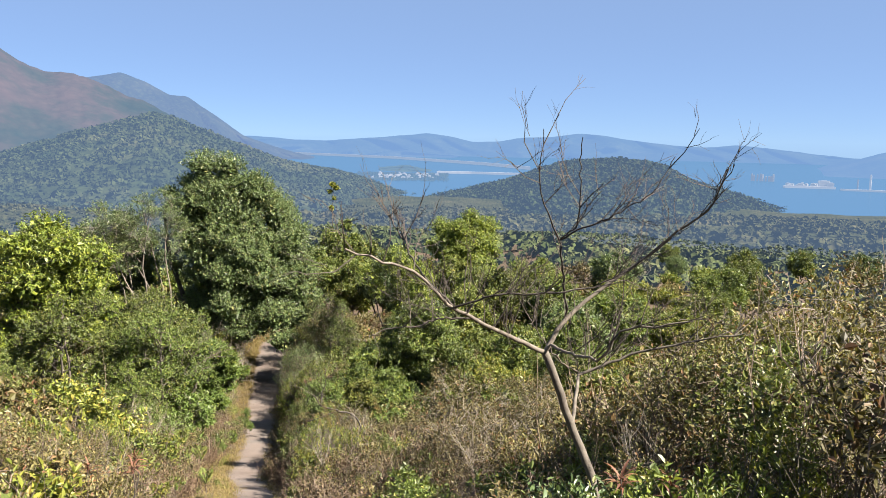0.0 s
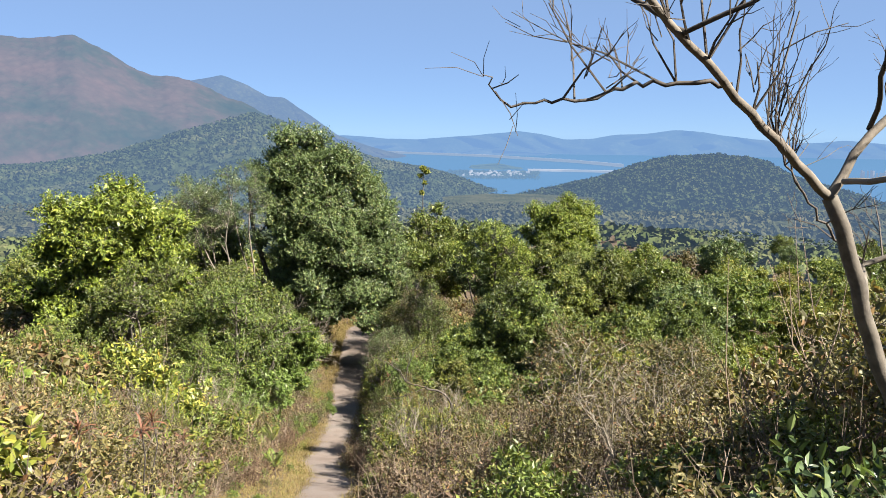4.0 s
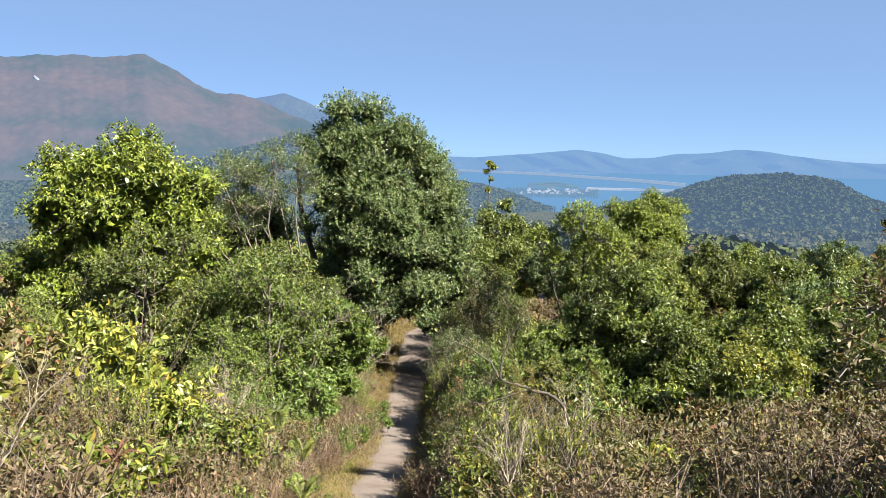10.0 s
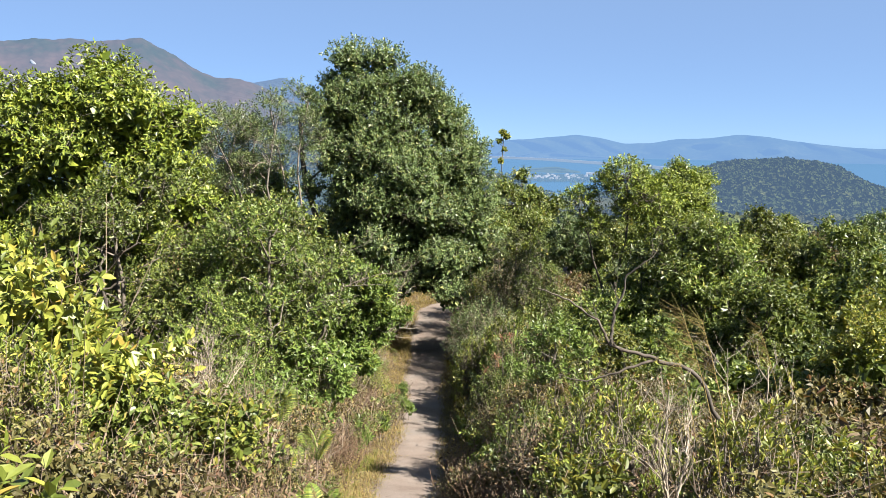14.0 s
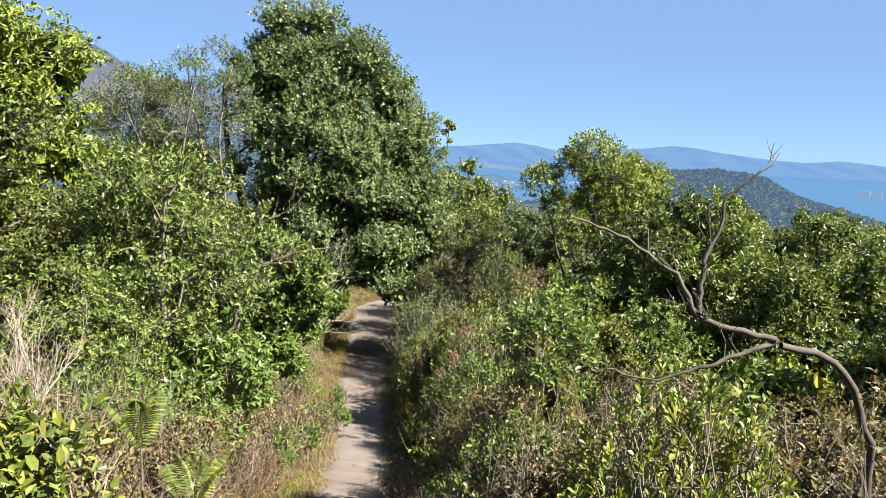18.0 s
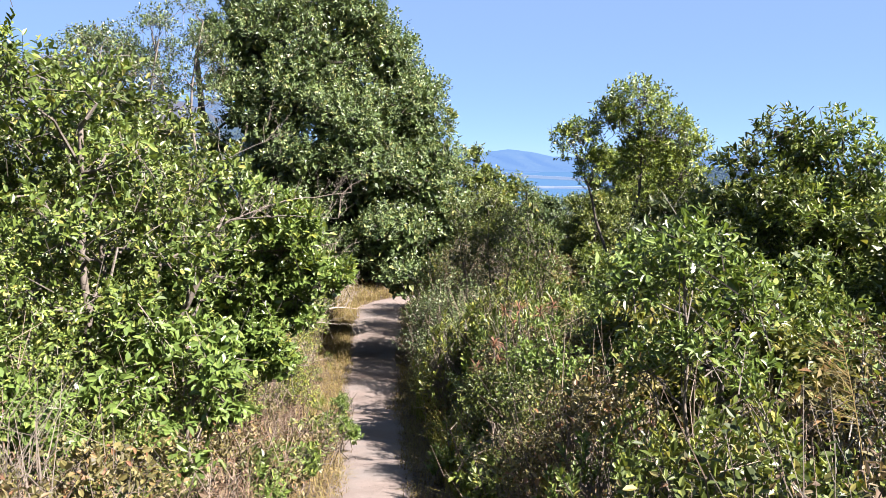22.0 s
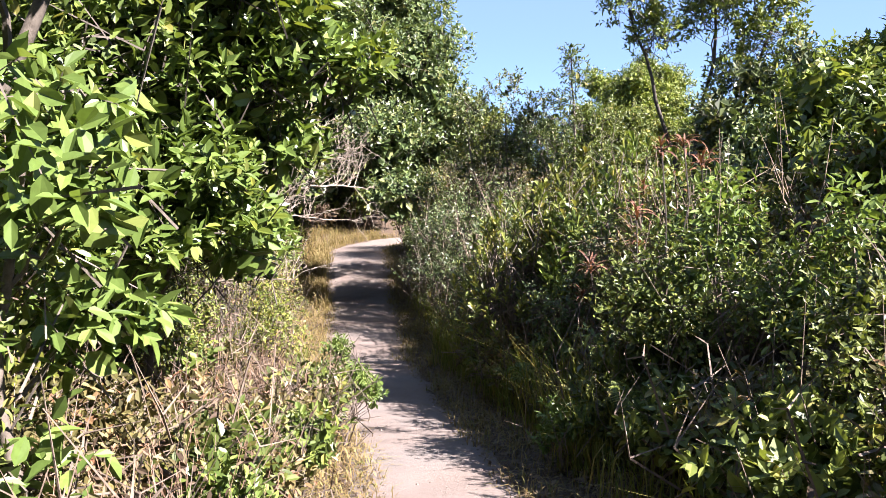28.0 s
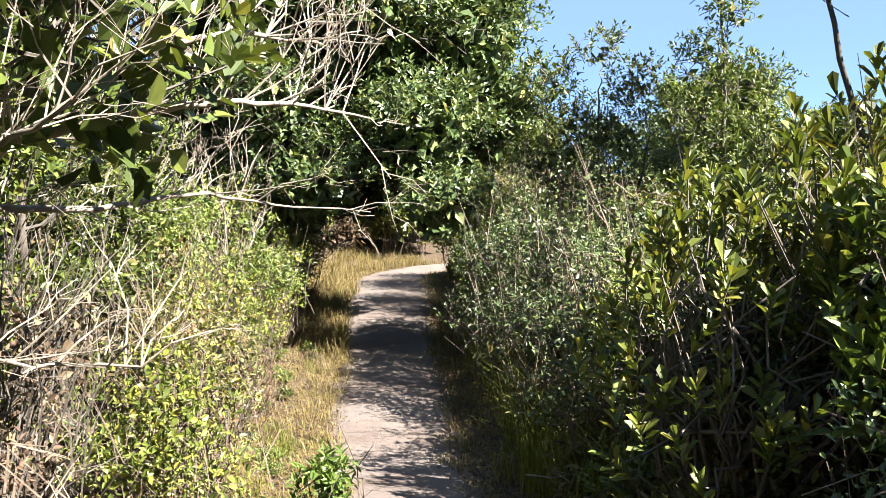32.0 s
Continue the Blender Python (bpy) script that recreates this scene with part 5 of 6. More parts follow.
# the leafless tree beside the upper path, joints about its fork (across, along, up)
bt = bare_tree("bare_tree", rng, [(0.85, -0.1, -2.5), (0.60, 0.0, -1.6), (0.42, 0.05, -1.05), (0.27, 0.1, -0.68), (0.06, 0, -0.15), (0, 0, 0)],
               [([(0, 0, 0), (-0.40, -0.45, 0.28), (-0.75, -0.86, 0.54), (-1.0, -0.92, 0.79), (-1.2, -1.15, 0.90), (-1.42, -1.4, 1.02)], 0.0206, 0.006, 8),
                ([(-0.75, -0.86, 0.54), (-0.95, -0.7, 0.72), (-1.1, -0.6, 0.92), (-1.2, -0.6, 1.15)], 0.0097, 0.004, 5),
                ([(-0.55, -0.62, 0.40), (-0.8, -0.62, 0.42), (-1.0, -0.66, 0.36), (-1.25, -0.7, 0.34)], 0.0085, 0.004, 4),
                ([(0, 0, 0), (0.19, 0.11, 0.29), (0.50, 0.18, 0.52), (0.78, 0.15, 0.74), (1.0, -0.1, 1.02), (1.13, -0.32, 1.2), (1.16, -0.6, 1.5)], 0.0204, 0.004, 8),
                ([(0.19, 0.11, 0.29), (0.12, -0.12, 0.52), (0.05, -0.4, 0.8), (0.01, -0.51, 0.98), (-0.14, -0.75, 1.25), (-0.2, -0.84, 1.42), (-0.17, -0.86, 1.75)], 0.0111, 0.003, 3),
                ([(0.01, -0.51, 0.98), (0.07, -0.85, 1.10), (0.06, -1.0, 1.25), (0.01, -1.25, 1.70)], 0.0067, 0.003, 3),
                ([(0.01, -0.51, 0.98), (0.3, -0.7, 1.15), (0.6, -0.8, 1.35), (0.72, -0.8, 1.6)], 0.0073, 0.003, 4),
                ([(0.05, 0.0, 0.07), (0.14, -0.5, 0.13), (0.24, -0.96, 0.22), (0.35, -1.07, 0.46), (0.75, -1.3, 0.58)], 0.0133, 0.006, 6),
                ([(0.27, 0.15, -0.68), (0.33, 0.4, -0.50), (0.40, 0.62, -0.35), (0.8, 0.55, -0.15), (1.3, 0.4, 0.02), (1.7, 0.3, 0.12)], 0.0182, 0.006, 7),
                ([(0.40, 0.62, -0.35), (0.2, 0.5, -0.2), (0.0, 0.45, 0.05), (-0.15, 0.4, 0.3)], 0.0073, 0.004, 4),
                ([(-0.75, -0.86, 0.54), (-0.5, -1.0, 0.66), (-0.1, -1.1, 0.70), (0.2, -1.1, 0.76), (0.5, -1.1, 0.95)], 0.0079, 0.004, 7)],
               0.043, BARK_TAN, "leafless pale-barked small tree with forking branches", 3, 0.32, BARK_TWIG, 2.6)
bt.location = (0.84, 6.23, -0.1)

# the dark leafless tree leaning in from the other bank lower down, joints about its foot
b2 = bare_tree("bare_tree", rng, [(1.15, 0.3, -2.2), (1.1, 0.2, -0.7), (0.85, 0.08, -0.18), (0.45, 0, -0.03)],
               [([(0.45, 0, -0.03), (0.0, 0, 0.08), (-0.12, 0, 0.30), (-0.40, 0, 0.50), (-0.72, 0, 0.62)], 0.020, 0.006, 6),
                ([(0.0, 0, 0.08), (0.02, 0.05, 0.40), (0.13, 0.1, 0.62), (0.12, 0.1, 0.76), (0.30, 0.1, 0.92)], 0.018, 0.006, 4),
                ([(0.45, 0, -0.03), (0.1, -0.1, -0.15), (-0.25, -0.1, -0.28), (-0.5, -0.1, -0.22)], 0.016, 0.004, 4)],
               0.028, BARK_DARK, "dark leafless tree with crooked branches", 2, 0.22)
b2.location = (-2.98, 19.6, -5.30)

# the dead pale branches hanging out of the thicket by the lower path
dd = bare_tree("dead_tree", rng, [(-0.3, -0.1, -1.6), (-0.2, 0.0, -0.7), (0.0, 0.0, 0.0)],
               [([(0, 0, 0), (0.4, 0.05, 0.22), (0.75, 0.2, 0.52), (1.1, 0.35, 0.62), (1.4, 0.6, 0.60)], 0.030, 0.006, 34),
                ([(0.4, 0.05, 0.22), (0.8, 0.0, 0.3), (1.2, 0.2, 0.36), (1.6, 0.5, 0.30)], 0.022, 0.004, 30),
                ([(0, 0, 0), (0.35, -0.3, 0.05), (0.7, -0.5, 0.2), (1.0, -0.6, 0.3)], 0.024, 0.005, 28),
                ([(0.4, 0.05, 0.22), (0.6, 0.1, 0.7), (0.9, 0.3, 1.0), (1.2, 0.5, 1.15)], 0.022, 0.005, 30),
                ([(0, 0, 0), (-0.1, -0.4, 0.5), (0.2, -0.7, 0.9), (0.5, -0.9, 1.0)], 0.024, 0.005, 28),
                ([(0, 0, 0), (0.4, 0.5, -0.05), (0.8, 0.8, 0.0), (1.2, 1.0, -0.1)], 0.02, 0.004, 26),
                ([(-0.2, 0, -0.6), (0.2, -0.3, -0.5), (0.6, -0.4, -0.45), (1.0, -0.3, -0.5)], 0.016, 0.004, 22)],
               0.05, BARK_PALE, "dead bush with a mass of pale bare branches beside the path", 3, 0.33)
dd.location = (-9.25, 31.3, -8.5)
# bare limbs reaching out of the leafy tree over the path
lm = bare_tree("dead_tree", rng, [(-0.4, -0.2, -2.2), (-0.25, -0.1, -1.0), (0, 0, 0)],
               [([(0, 0, 0), (0.7, 0.4, 0.5), (1.3, 0.7, 0.72), (2.0, 1.1, 0.8)], 0.015, 0.004, 16), ([(0.7, 0.4, 0.5), (1.3, 0.5, 0.55), (1.9, 0.8, 0.5)], 0.011, 0.003, 14),
                ([(0, 0, 0), (0.6, 0.3, 0.15), (1.2, 0.7, 0.1), (1.8, 1.2, 0.15)], 0.012, 0.003, 15), ([(0, 0, 0), (0.3, 0.0, 0.7), (0.7, 0.2, 1.2), (1.3, 0.5, 1.5)], 0.012, 0.003, 15)],
               0.020, BARK_GREY, "half-dead tree with bare limbs hanging over the path", 3, 0.30)
lm.location = (-9.0, 27.5, -6.9)
tw = bare_tree("twiggy_shrub", rng, [(0, 0, -0.6), (0.05, 0, 0.3), (0.15, 0, 0.8)],
               [([(0.15, 0, 0.8), (0.6, 0, 1.2), (1.2, -0.1, 1.3), (1.8, -0.2, 1.25)], 0.02, 0.005, 12), ([(0.15, 0, 0.8), (0.4, 0.2, 1.4), (0.8, 0.3, 1.9)], 0.016, 0.005, 10), ([(0.05, 0, 0.4), (0.6, -0.2, 0.7), (1.3, -0.3, 0.75)], 0.014, 0.004, 10)],
               0.03, BARK_PALE, "bare grey twiggy shrub above the path", 3, 0.5)
tw.location = (-10.6, 33.2, float(ground_z(-10.6, 33.2)) + 1.6)
tw2 = bare_tree("twiggy_shrub", rng, [(0, 0, -0.5), (0.03, 0, 0.2), (0.05, 0, 0.5)],
                [([(0.05, 0, 0.5), (-0.2, 0, 0.9), (-0.4, 0, 1.3)], 0.012, 0.004, 9), ([(0.05, 0, 0.5), (0.3, 0, 0.9), (0.6, 0.1, 1.2)], 0.012, 0.004, 9), ([(0.03, 0, 0.3), (0.1, 0.1, 0.9), (0.1, 0.1, 1.5)], 0.012, 0.004, 8)],
                0.02, BARK_PALE, "bare pale twiggy shrub beside the path", 3, 0.35)
tw2.location = (-6.6, 38.5, float(ground_z(-6.6, 38.5)) + 0.4)
for x, y, s, turn in ((-10.9, 38.8, 1.3, 1.0), (-4.2, 25.4, 0.8, 2.0), (-3.6, 24.2, 0.75, 0.4), (-5.4, 36.0, 1.0, 4.0), (-2.6, 17.2, 0.9, 1.1), (-1.9, 18.4, 1.0, 5.0), (0.6, 10.4, 0.9, 2.4), (-7.6, 20.2, 0.9, 0.8), (-5.2, 12.2, 0.8, 3.9), (1.9, 7.2, 0.8, 1.5), (-8.3, 21.6, 1.0, 2.2)):
    copy_thing(tw2, Matrix.LocRotScale((x, y, float(ground_z(x, y)) + 0.4 * s), Euler((0, 0, turn)), (s, s, s)))

# small-leaved shrubs under and behind the dead branches, and leafy growth round the foot of the large tree
for key, x, y, s in (("wall_green", 2.7, 6.3, 1.05), ("olive_tall", 3.3, 5.3, 1.2), ("wall_olive", 2.6, 7.8, 1.15), ("olive_tall", 2.3, 9.0, 1.2), ("wall_green", 3.6, 9.4, 1.25), ("olive", 0.7, 7.9, 1.0), ("wall_olive", 0.35, 8.9, 0.5), ("dry", 1.4, 8.4, 1.1), ("olive", 1.6, 9.6, 1.1), ("olive", 0.45, 4.9, 0.6), ("dry_tall", 2.3, 7.4, 0.8), ("dry", 1.2, 5.4, 0.9), ("olive", 1.1, 6.9, 0.9), ("wall_green", -4.7, 27.2, 0.74), ("wall_green", -4.6, 28.6, 0.78), ("dark", -5.0, 30.4, 0.95), ("wall_green", -4.7, 30.7, 1.12), ("wall_green", -4.95, 32.0, 1.12), ("wall_dark", -5.35, 31.3, 0.92), ("wall_dark", -5.95, 33.0, 0.95), ("wall_dark", -6.5, 35.2, 1.0), ("wall_dark", -7.1, 37.8, 1.1), ("wall_green", -7.4, 40.0, 1.15), ("wall_green", -11.35, 39.0, 1.3), ("wall_lime", -11.6, 41.0, 1.45), ("wall_green", -11.95, 43.4, 1.5), ("wall_lime", -12.2, 46.4, 1.4), ("wall_green", -12.6, 48.8, 1.4), ("sprig", -5.75, 31.35, 1.05), ("sprig", -5.95, 29.2, 0.7), ("sprig", -7.75, 28.9, 0.7), ("sprig", -7.6, 26.9, 0.6), ("sprig", -7.75, 31.2, 0.8), ("sprig", -8.3, 33.4, 0.9), ("wall_gloss", -4.75, 29.3, 0.95), ("wall_gloss", -4.45, 30.3, 1.05), ("wall_gloss", -4.35, 28.2, 0.9), ("wall_gloss", -9.1, 24.6, 0.95), ("wall_gloss", -8.9, 23.4, 0.8), ("under_green", -7.85, 27.2, 1.0), ("under_olive", -7.8, 28.0, 1.0), ("under_green", -7.9, 28.6, 1.1), ("under_dry", -7.9, 29.8, 1.2), ("under_green", -8.0, 30.4, 1.2), ("under_green", -8.0, 27.6, 1.2), ("under_olive", -8.3, 28.3, 1.3), ("under_green", -8.1, 25.6, 1.3), ("olive", -8.6, 25.2, 0.9), ("olive", -8.9, 27.4, 0.9), ("under_olive", -8.0, 29.1, 1.2), ("wall_lime", -9.0, 32.7, 0.72), ("wall_olive", -9.3, 33.8, 0.85), ("wall_lime", -9.9, 35.2, 0.85), ("wall_olive", -9.7, 31.0, 0.8), ("wall_lime", -10.2, 37.0, 0.9), ("wall_green", -10.6, 39.2, 1.0), ("wall_lime", -10.9, 40.8, 1.0), ("wall_green", -11.2, 42.2, 1.15), ("wall_olive", -11.4, 43.6, 1.1), ("wall_green", -11.9, 41.3, 1.25), ("wall_lime", -11.8, 45.2, 1.1), ("wall_green", -12.4, 46.6, 1.2), ("wall_lime", -7.4, 42.5, 1.4), ("wall_olive", -7.0, 44.2, 1.5), ("wall_lime", -7.9, 45.6, 1.4), ("wall_olive", -6.4, 41.2, 1.4), ("wall_lime", -8.0, 47.6, 1.4)):
    stand(key, x, y, s)

for _ in range(60):
    x, y = rng.uniform(1, 26), rng.uniform(42, 82)
    stand(("green_far", "olive_far", "lime_far", "olive_far")[rng.integers(4)], x, y, rng.uniform(0.9, 1.5))


def rosette_shrub(h, width, tips, leaf, leaf_mat, label, bark=None):
    """Bare crooked stems, each fork ending in an upright rosette of blunt leaves."""
    a = rng.uniform(0, 6.283, tips)
    rr = width / 2 * np.sqrt(rng.random(tips))
    top = np.stack([rr * np.cos(a), rr * np.sin(a), h * (1 - 0.45 * (rr / (width / 2)) ** 2) * rng.uniform(0.72, 1.05, tips)], 1)
    stems = max(6, tips // 6)
    root_of = rng.integers(0, stems, tips)
    sa = np.arange(stems) * 2.4
    knee = np.stack([width * 0.24 * np.cos(sa), width * 0.24 * np.sin(sa), np.full(stems, h * 0.45)], 1) + rng.normal(0, 0.06, (stems, 3))
    wood = [tube(bent(rng, (k[0] * 0.3, k[1] * 0.3, -0.12), k, 5, 0.07), np.linspace(0.013, 0.008, 5), 5) for k in knee]
    for t, k in zip(top, root_of):
        best = knee[np.argmin(np.linalg.norm((knee - t)[:, :2], axis=1))] if rng.random() < 0.7 else knee[k]
        wood.append(tube(bent(rng, best, t, 5, 0.09), np.linspace(0.007, 0.0035, 5), 4))
    n = 11
    up = unit(top * np.array([0.5, 0.5, 0.0]) / width + np.array([0, 0, 1.0]) + rng.normal(0, 0.25, top.shape))
    side = unit(np.cross(up, rng.normal(0, 1, up.shape)))
    side2 = np.cross(up, side)
    k = np.repeat(np.arange(tips), n)
    j = np.tile(np.arange(n), tips)
    ang = j * 2.4 + rng.normal(0, 0.2, len(j))
    radial = side[k] * np.cos(ang)[:, None] + side2[k] * np.sin(ang)[:, None]
    d = unit(radial * (0.35 + 0.06 * j)[:, None] + up[k] * 0.75 + rng.normal(0, 0.12, radial.shape))
    size = leaf * rng.uniform(0.7, 1.2, len(j))
    lv = leaf_quads(top[k] - up[k] * (0.012 * j)[:, None], d, unit(up[k] - radial * 0.4), size, size * 0.42, fold=0.35, curl=0.08, blunt=True)
    root = tagged(new("rosette_shrub"), label, "bush")
    tagged(part("twigwork", mesh_of("twigwork", *join(wood), [bark or BARK_GREY]), parent=root), kind="stuff")
    tagged(part("foliage", mesh_of("foliage", *lv, [leaf_mat]), parent=root), kind="stuff")
    return root


ROSETTES = [rosette_shrub(1.9, 1.5, 190, 0.078, LEAF_LIME, "pale green shrub of leaf rosettes on bare grey stems"), rosette_shrub(1.5, 1.3, 150, 0.072, LEAF_GREEN, "shrub of glossy leaf rosettes on bare stems")]
move_to(ROSETTES[0], -2.95, 19.9)
move_to(ROSETTES[1], -5.55, 33.2)
for k, x, y, s, turn in ((0, -5.85, 32.7, 1.3, 2.0), (0, -5.1, 33.0, 1.46, 0.7), (1, -4.7, 32.2, 1.8, 4.0), (0, -5.6, 34.4, 1.25, 5.1), (1, -4.1, 24.6, 1.1, 1.0), (0, -3.6, 23.6, 0.95, 3.3), (0, -1.9, 17.9, 0.85, 1.7), (1, 1.9, 4.9, 0.9, 2.9), (0, 2.5, 5.6, 0.8, 4.4), (1, 1.5, 6.0, 0.8, 1.1), (1, -5.9, 12.4, 0.8, 3.0), (0, -7.3, 16.6, 0.85, 0.4), (1, -0.2, 12.0, 0.8, 5.4)):
    copy_thing(ROSETTES[k], Matrix.LocRotScale((x, y, float(ground_z(x, y)) - 0.05), Euler((0, 0, turn)), (s, s, s)))


def dry_herb():
    """A clump of thin upright dead stems with a few curled leaves."""
    n = 46
    foot = np.concatenate([rng.normal(0, 0.13, (n, 2)), np.full((n, 1), -0.05)], 1)
    tip = foot + np.concatenate([rng.normal(0, 0.15, (n, 2)), rng.uniform(0.3, 0.75, (n, 1))], 1)
    mid = (foot + tip) / 2 + rng.normal(0, 0.04, foot.shape)
    wood = [prisms(foot, mid, 0.0032, 0.0026), prisms(mid, tip, 0.0026, 0.001)]
    k = rng.integers(0, n, 240)
    u = rng.uniform(0.2, 1.0, (240, 1))
    p = np.where(u < 0.5, foot[k] + (mid[k] - foot[k]) * u * 2, mid[k] + (tip[k] - mid[k]) * (u * 2 - 1))
    size = rng.uniform(0.03, 0.07, 240)
    lv = leaf_quads(p, unit(rng.normal(0, 1, (240, 3)) + np.array([0, 0, -0.2])), unit(rng.normal(0, 1, (240, 3)) + np.array([0, 0, 1.0])), size, size * 0.4)
    root = tagged(new("dry_herb"), "clump of dead reddish-brown stems beside the path", "herb")
    tagged(part("stem_clump", mesh_of("stem_clump", *join(wood), [DEAD_STEM]), parent=root), kind="stuff")
    tagged(part("foliage", mesh_of("foliage", *lv, [LEAF_DRY]), parent=root), kind="stuff")
    return root


HERBS = [dry_herb() for _ in range(3)]
spots = []
for _ in range(90):
    y = rng.uniform(9, 44)
    x = float(path_x(y)) - float(path_w(y)) / 2 - rng.uniform(0.75, 1.6)
    spots.append((x, y))
for _ in range(18):
    y = rng.uniform(25, 33)
    x = float(path_x(y)) - float(path_w(y)) / 2 - rng.uniform(0.4, 1.1)
    spots.append((x, y))
for _ in range(50):
    y = rng.uniform(9, 26)
    x = float(path_x(y)) + float(path_w(y)) / 2 + rng.uniform(0.15, 1.2)
    spots.append((x, y))
for k, (x, y) in enumerate(spots):
    s = rng.uniform(0.7, 1.3)
    if k < 3:
        move_to(HERBS[k], x, y)
    else:
        copy_thing(HERBS[k % 3], Matrix.LocRotScale((x, y, float(ground_z(x, y))), Euler((0, 0, rng.uniform(0, 6.28))), (s, s, s)))


# ---------------------------------------------------------------- grass and litter along the path
def blades(name, label, n, side, inner, outer, h_lo, h_hi, mat, y0=-2.0, y1=51.0, tuft=14, lean=1.1, category="grass", patch=None):
    """Tufts of grass blades on one side of the path (or both: side 0), as one mass."""
    k = max(1, n // tuft)
    cy = rng.uniform(y0, y1, k)
    if patch is not None:        # it grows in patches
        more = rng.uniform(y0, y1, k * 4)
        cy = more[wave(more, more * 0.3, 0.55, patch) + rng.normal(0, 0.35, k * 4) > 0.35][:k]
        k = len(cy)
    s = np.full(k, side) if side else rng.choice([-1, 1], k)
    off = path_w(cy) / 2 + inner + (outer - inner) * rng.random(k) ** 1.3 + 0.12 * wave(cy, cy * 0, 0.8, outer)
    cx = path_x(cy) + s * off
    cx, cy = np.repeat(cx, tuft), np.repeat(cy, tuft)
    m = len(cx)
    x, y = cx + rng.normal(0, 0.07, m), cy + rng.normal(0, 0.07, m)
    p = np.stack([x, y, ground_z(x, y) - 0.01], 1)
    h = rng.uniform(h_lo, h_hi, m)[:, None] * np.repeat(rng.uniform(0.6, 1.2, k), tuft)[:, None]
    a = rng.uniform(0, 6.283, m)
    d = np.stack([np.cos(a), np.sin(a), np.zeros(m)], 1)
    w = np.stack([-np.sin(a), np.cos(a), np.zeros(m)], 1) * rng.uniform(0.0025, 0.006, m)[:, None]
    up = np.array([0, 0, 1.0])
    b = rng.uniform(0.1, lean, m)[:, None]
    mid, tip = p + up * h * 0.6 + d * h * b * 0.35, p + up * h * (1 - b * 0.35) + d * h * b * 1.1
    v = np.stack([p - w, p + w, mid + w * 0.8, mid - w * 0.8, tip], 1).reshape(-1, 3)
    i = np.arange(m)[:, None] * 5
    f = (i + np.array([[0, 1, 2, 3]])).tolist() + (i + np.array([[3, 2, 4]])).tolist()
    return tagged(new(name, mesh_of(name, v, f, [mat])), label, category, kind="stuff")


blades("dry_grass", "golden dry grass along the path edge", 46000, -1, -0.20, 1.1, 0.05, 0.19, GRASS_DRY, 2.0, 51.0, 9, 1.9)
blades("green_grass", "short green and yellow grass beside the path", 7000, -1, 0.05, 1.0, 0.07, 0.24, GRASS_GREEN, 2.0, 51.0, 30, 1.3, patch=2.9)
blades("dead_straw", "flattened dead straw and twigs beside the path", 24000, 0, -0.24, 1.0, 0.04, 0.11, LEAF_DRY, 2.0, 51.0, 5, 3.2)
blades("brown_grass", "thin brown dry grass under the bank", 20000, 1, -0.22, 0.6, 0.05, 0.20, GRASS_DRY, 2.0, 51.0, 12, 1.7)
blades("tall_grass", "long arching grass blades at the foot of the bushes", 3000, 1, 0.35, 1.0, 0.3, 0.7, GRASS_GREEN, 24.0, 46.0, 10, 0.8)
blades("hanging_grass", "long arching green grass hanging over the foot of the bank", 2600, 1, 0.42, 0.9, 0.6, 1.1, GRASS_GREEN, 29.0, 43.0, 14, 0.7)
blades("end_grass", "tall yellow grass at the bend of the path", 14000, -1, -0.15, 2.0, 0.2, 0.5, GRASS_DRY, 41.0, 54.0)


def litter(name, label, n, mat, lo, hi, size):
    y = rng.uniform(4, 51, n)
    s = rng.choice([-1, 1], n, p=[0.4, 0.6])
    off = path_w(y) / 2 * rng.uniform(lo, hi, n)
    x = path_x(y) + s * off
    p = np.stack([x, y, np.maximum(ground_z(x, y), path_z(y) - 0.02) + 0.045], 1)
    d = unit(np.stack([rng.normal(0, 1, n), rng.normal(0, 1, n), rng.normal(0, 0.15, n)], 1))
    nn = unit(np.array([0, 0, 1.0]) + rng.normal(0, 0.25, (n, 3)))
    L = rng.uniform(0.6, 1.3, n) * size
    v, f = leaf_quads(p, d, nn, L, L * 0.45, curl=-0.1, simple=True)
    return tagged(new(name, mesh_of(name, v, f, [mat])), label, "leaf litter", kind="stuff")


litter("leaf_litter", "dead brown leaves scattered along the path edges", 24000, LEAF_DRY, 0.66, 2.0, 0.05)


def pebbles(n):
    y = rng.uniform(10, 50, n)
    x = path_x(y) + path_w(y) / 2 * rng.uniform(-1.05, 1.05, n)
    base = np.array([(1, 0, 0), (0, 1, 0), (-1, 0, 0), (0, -1, 0), (0, 0, 0.7), (0, 0, -0.6)], float)
    r = 0.006 + 0.02 * rng.random(n) ** 3
    v = np.stack([x, y, path_z(y) + 0.03], 1)[:, None] + base[None] * r[:, None, None] * rng.uniform(0.6, 1.4, (n, 6, 1))
    f = np.arange(n)[:, None, None] * 6 + np.array([[[0, 1, 4], [1, 2, 4], [2, 3, 4], [3, 0, 4], [1, 0, 5], [2, 1, 5], [3, 2, 5], [0, 3, 5]]])
    tagged(new("gravel", mesh_of("gravel", v.reshape(-1, 3), f.reshape(-1, 3), [EARTH])), "small stones and grit on the path", "gravel", kind="stuff")


pebbles(1600)

# ---------------------------------------------------------------- ferns, strap-leaved plants, plumes


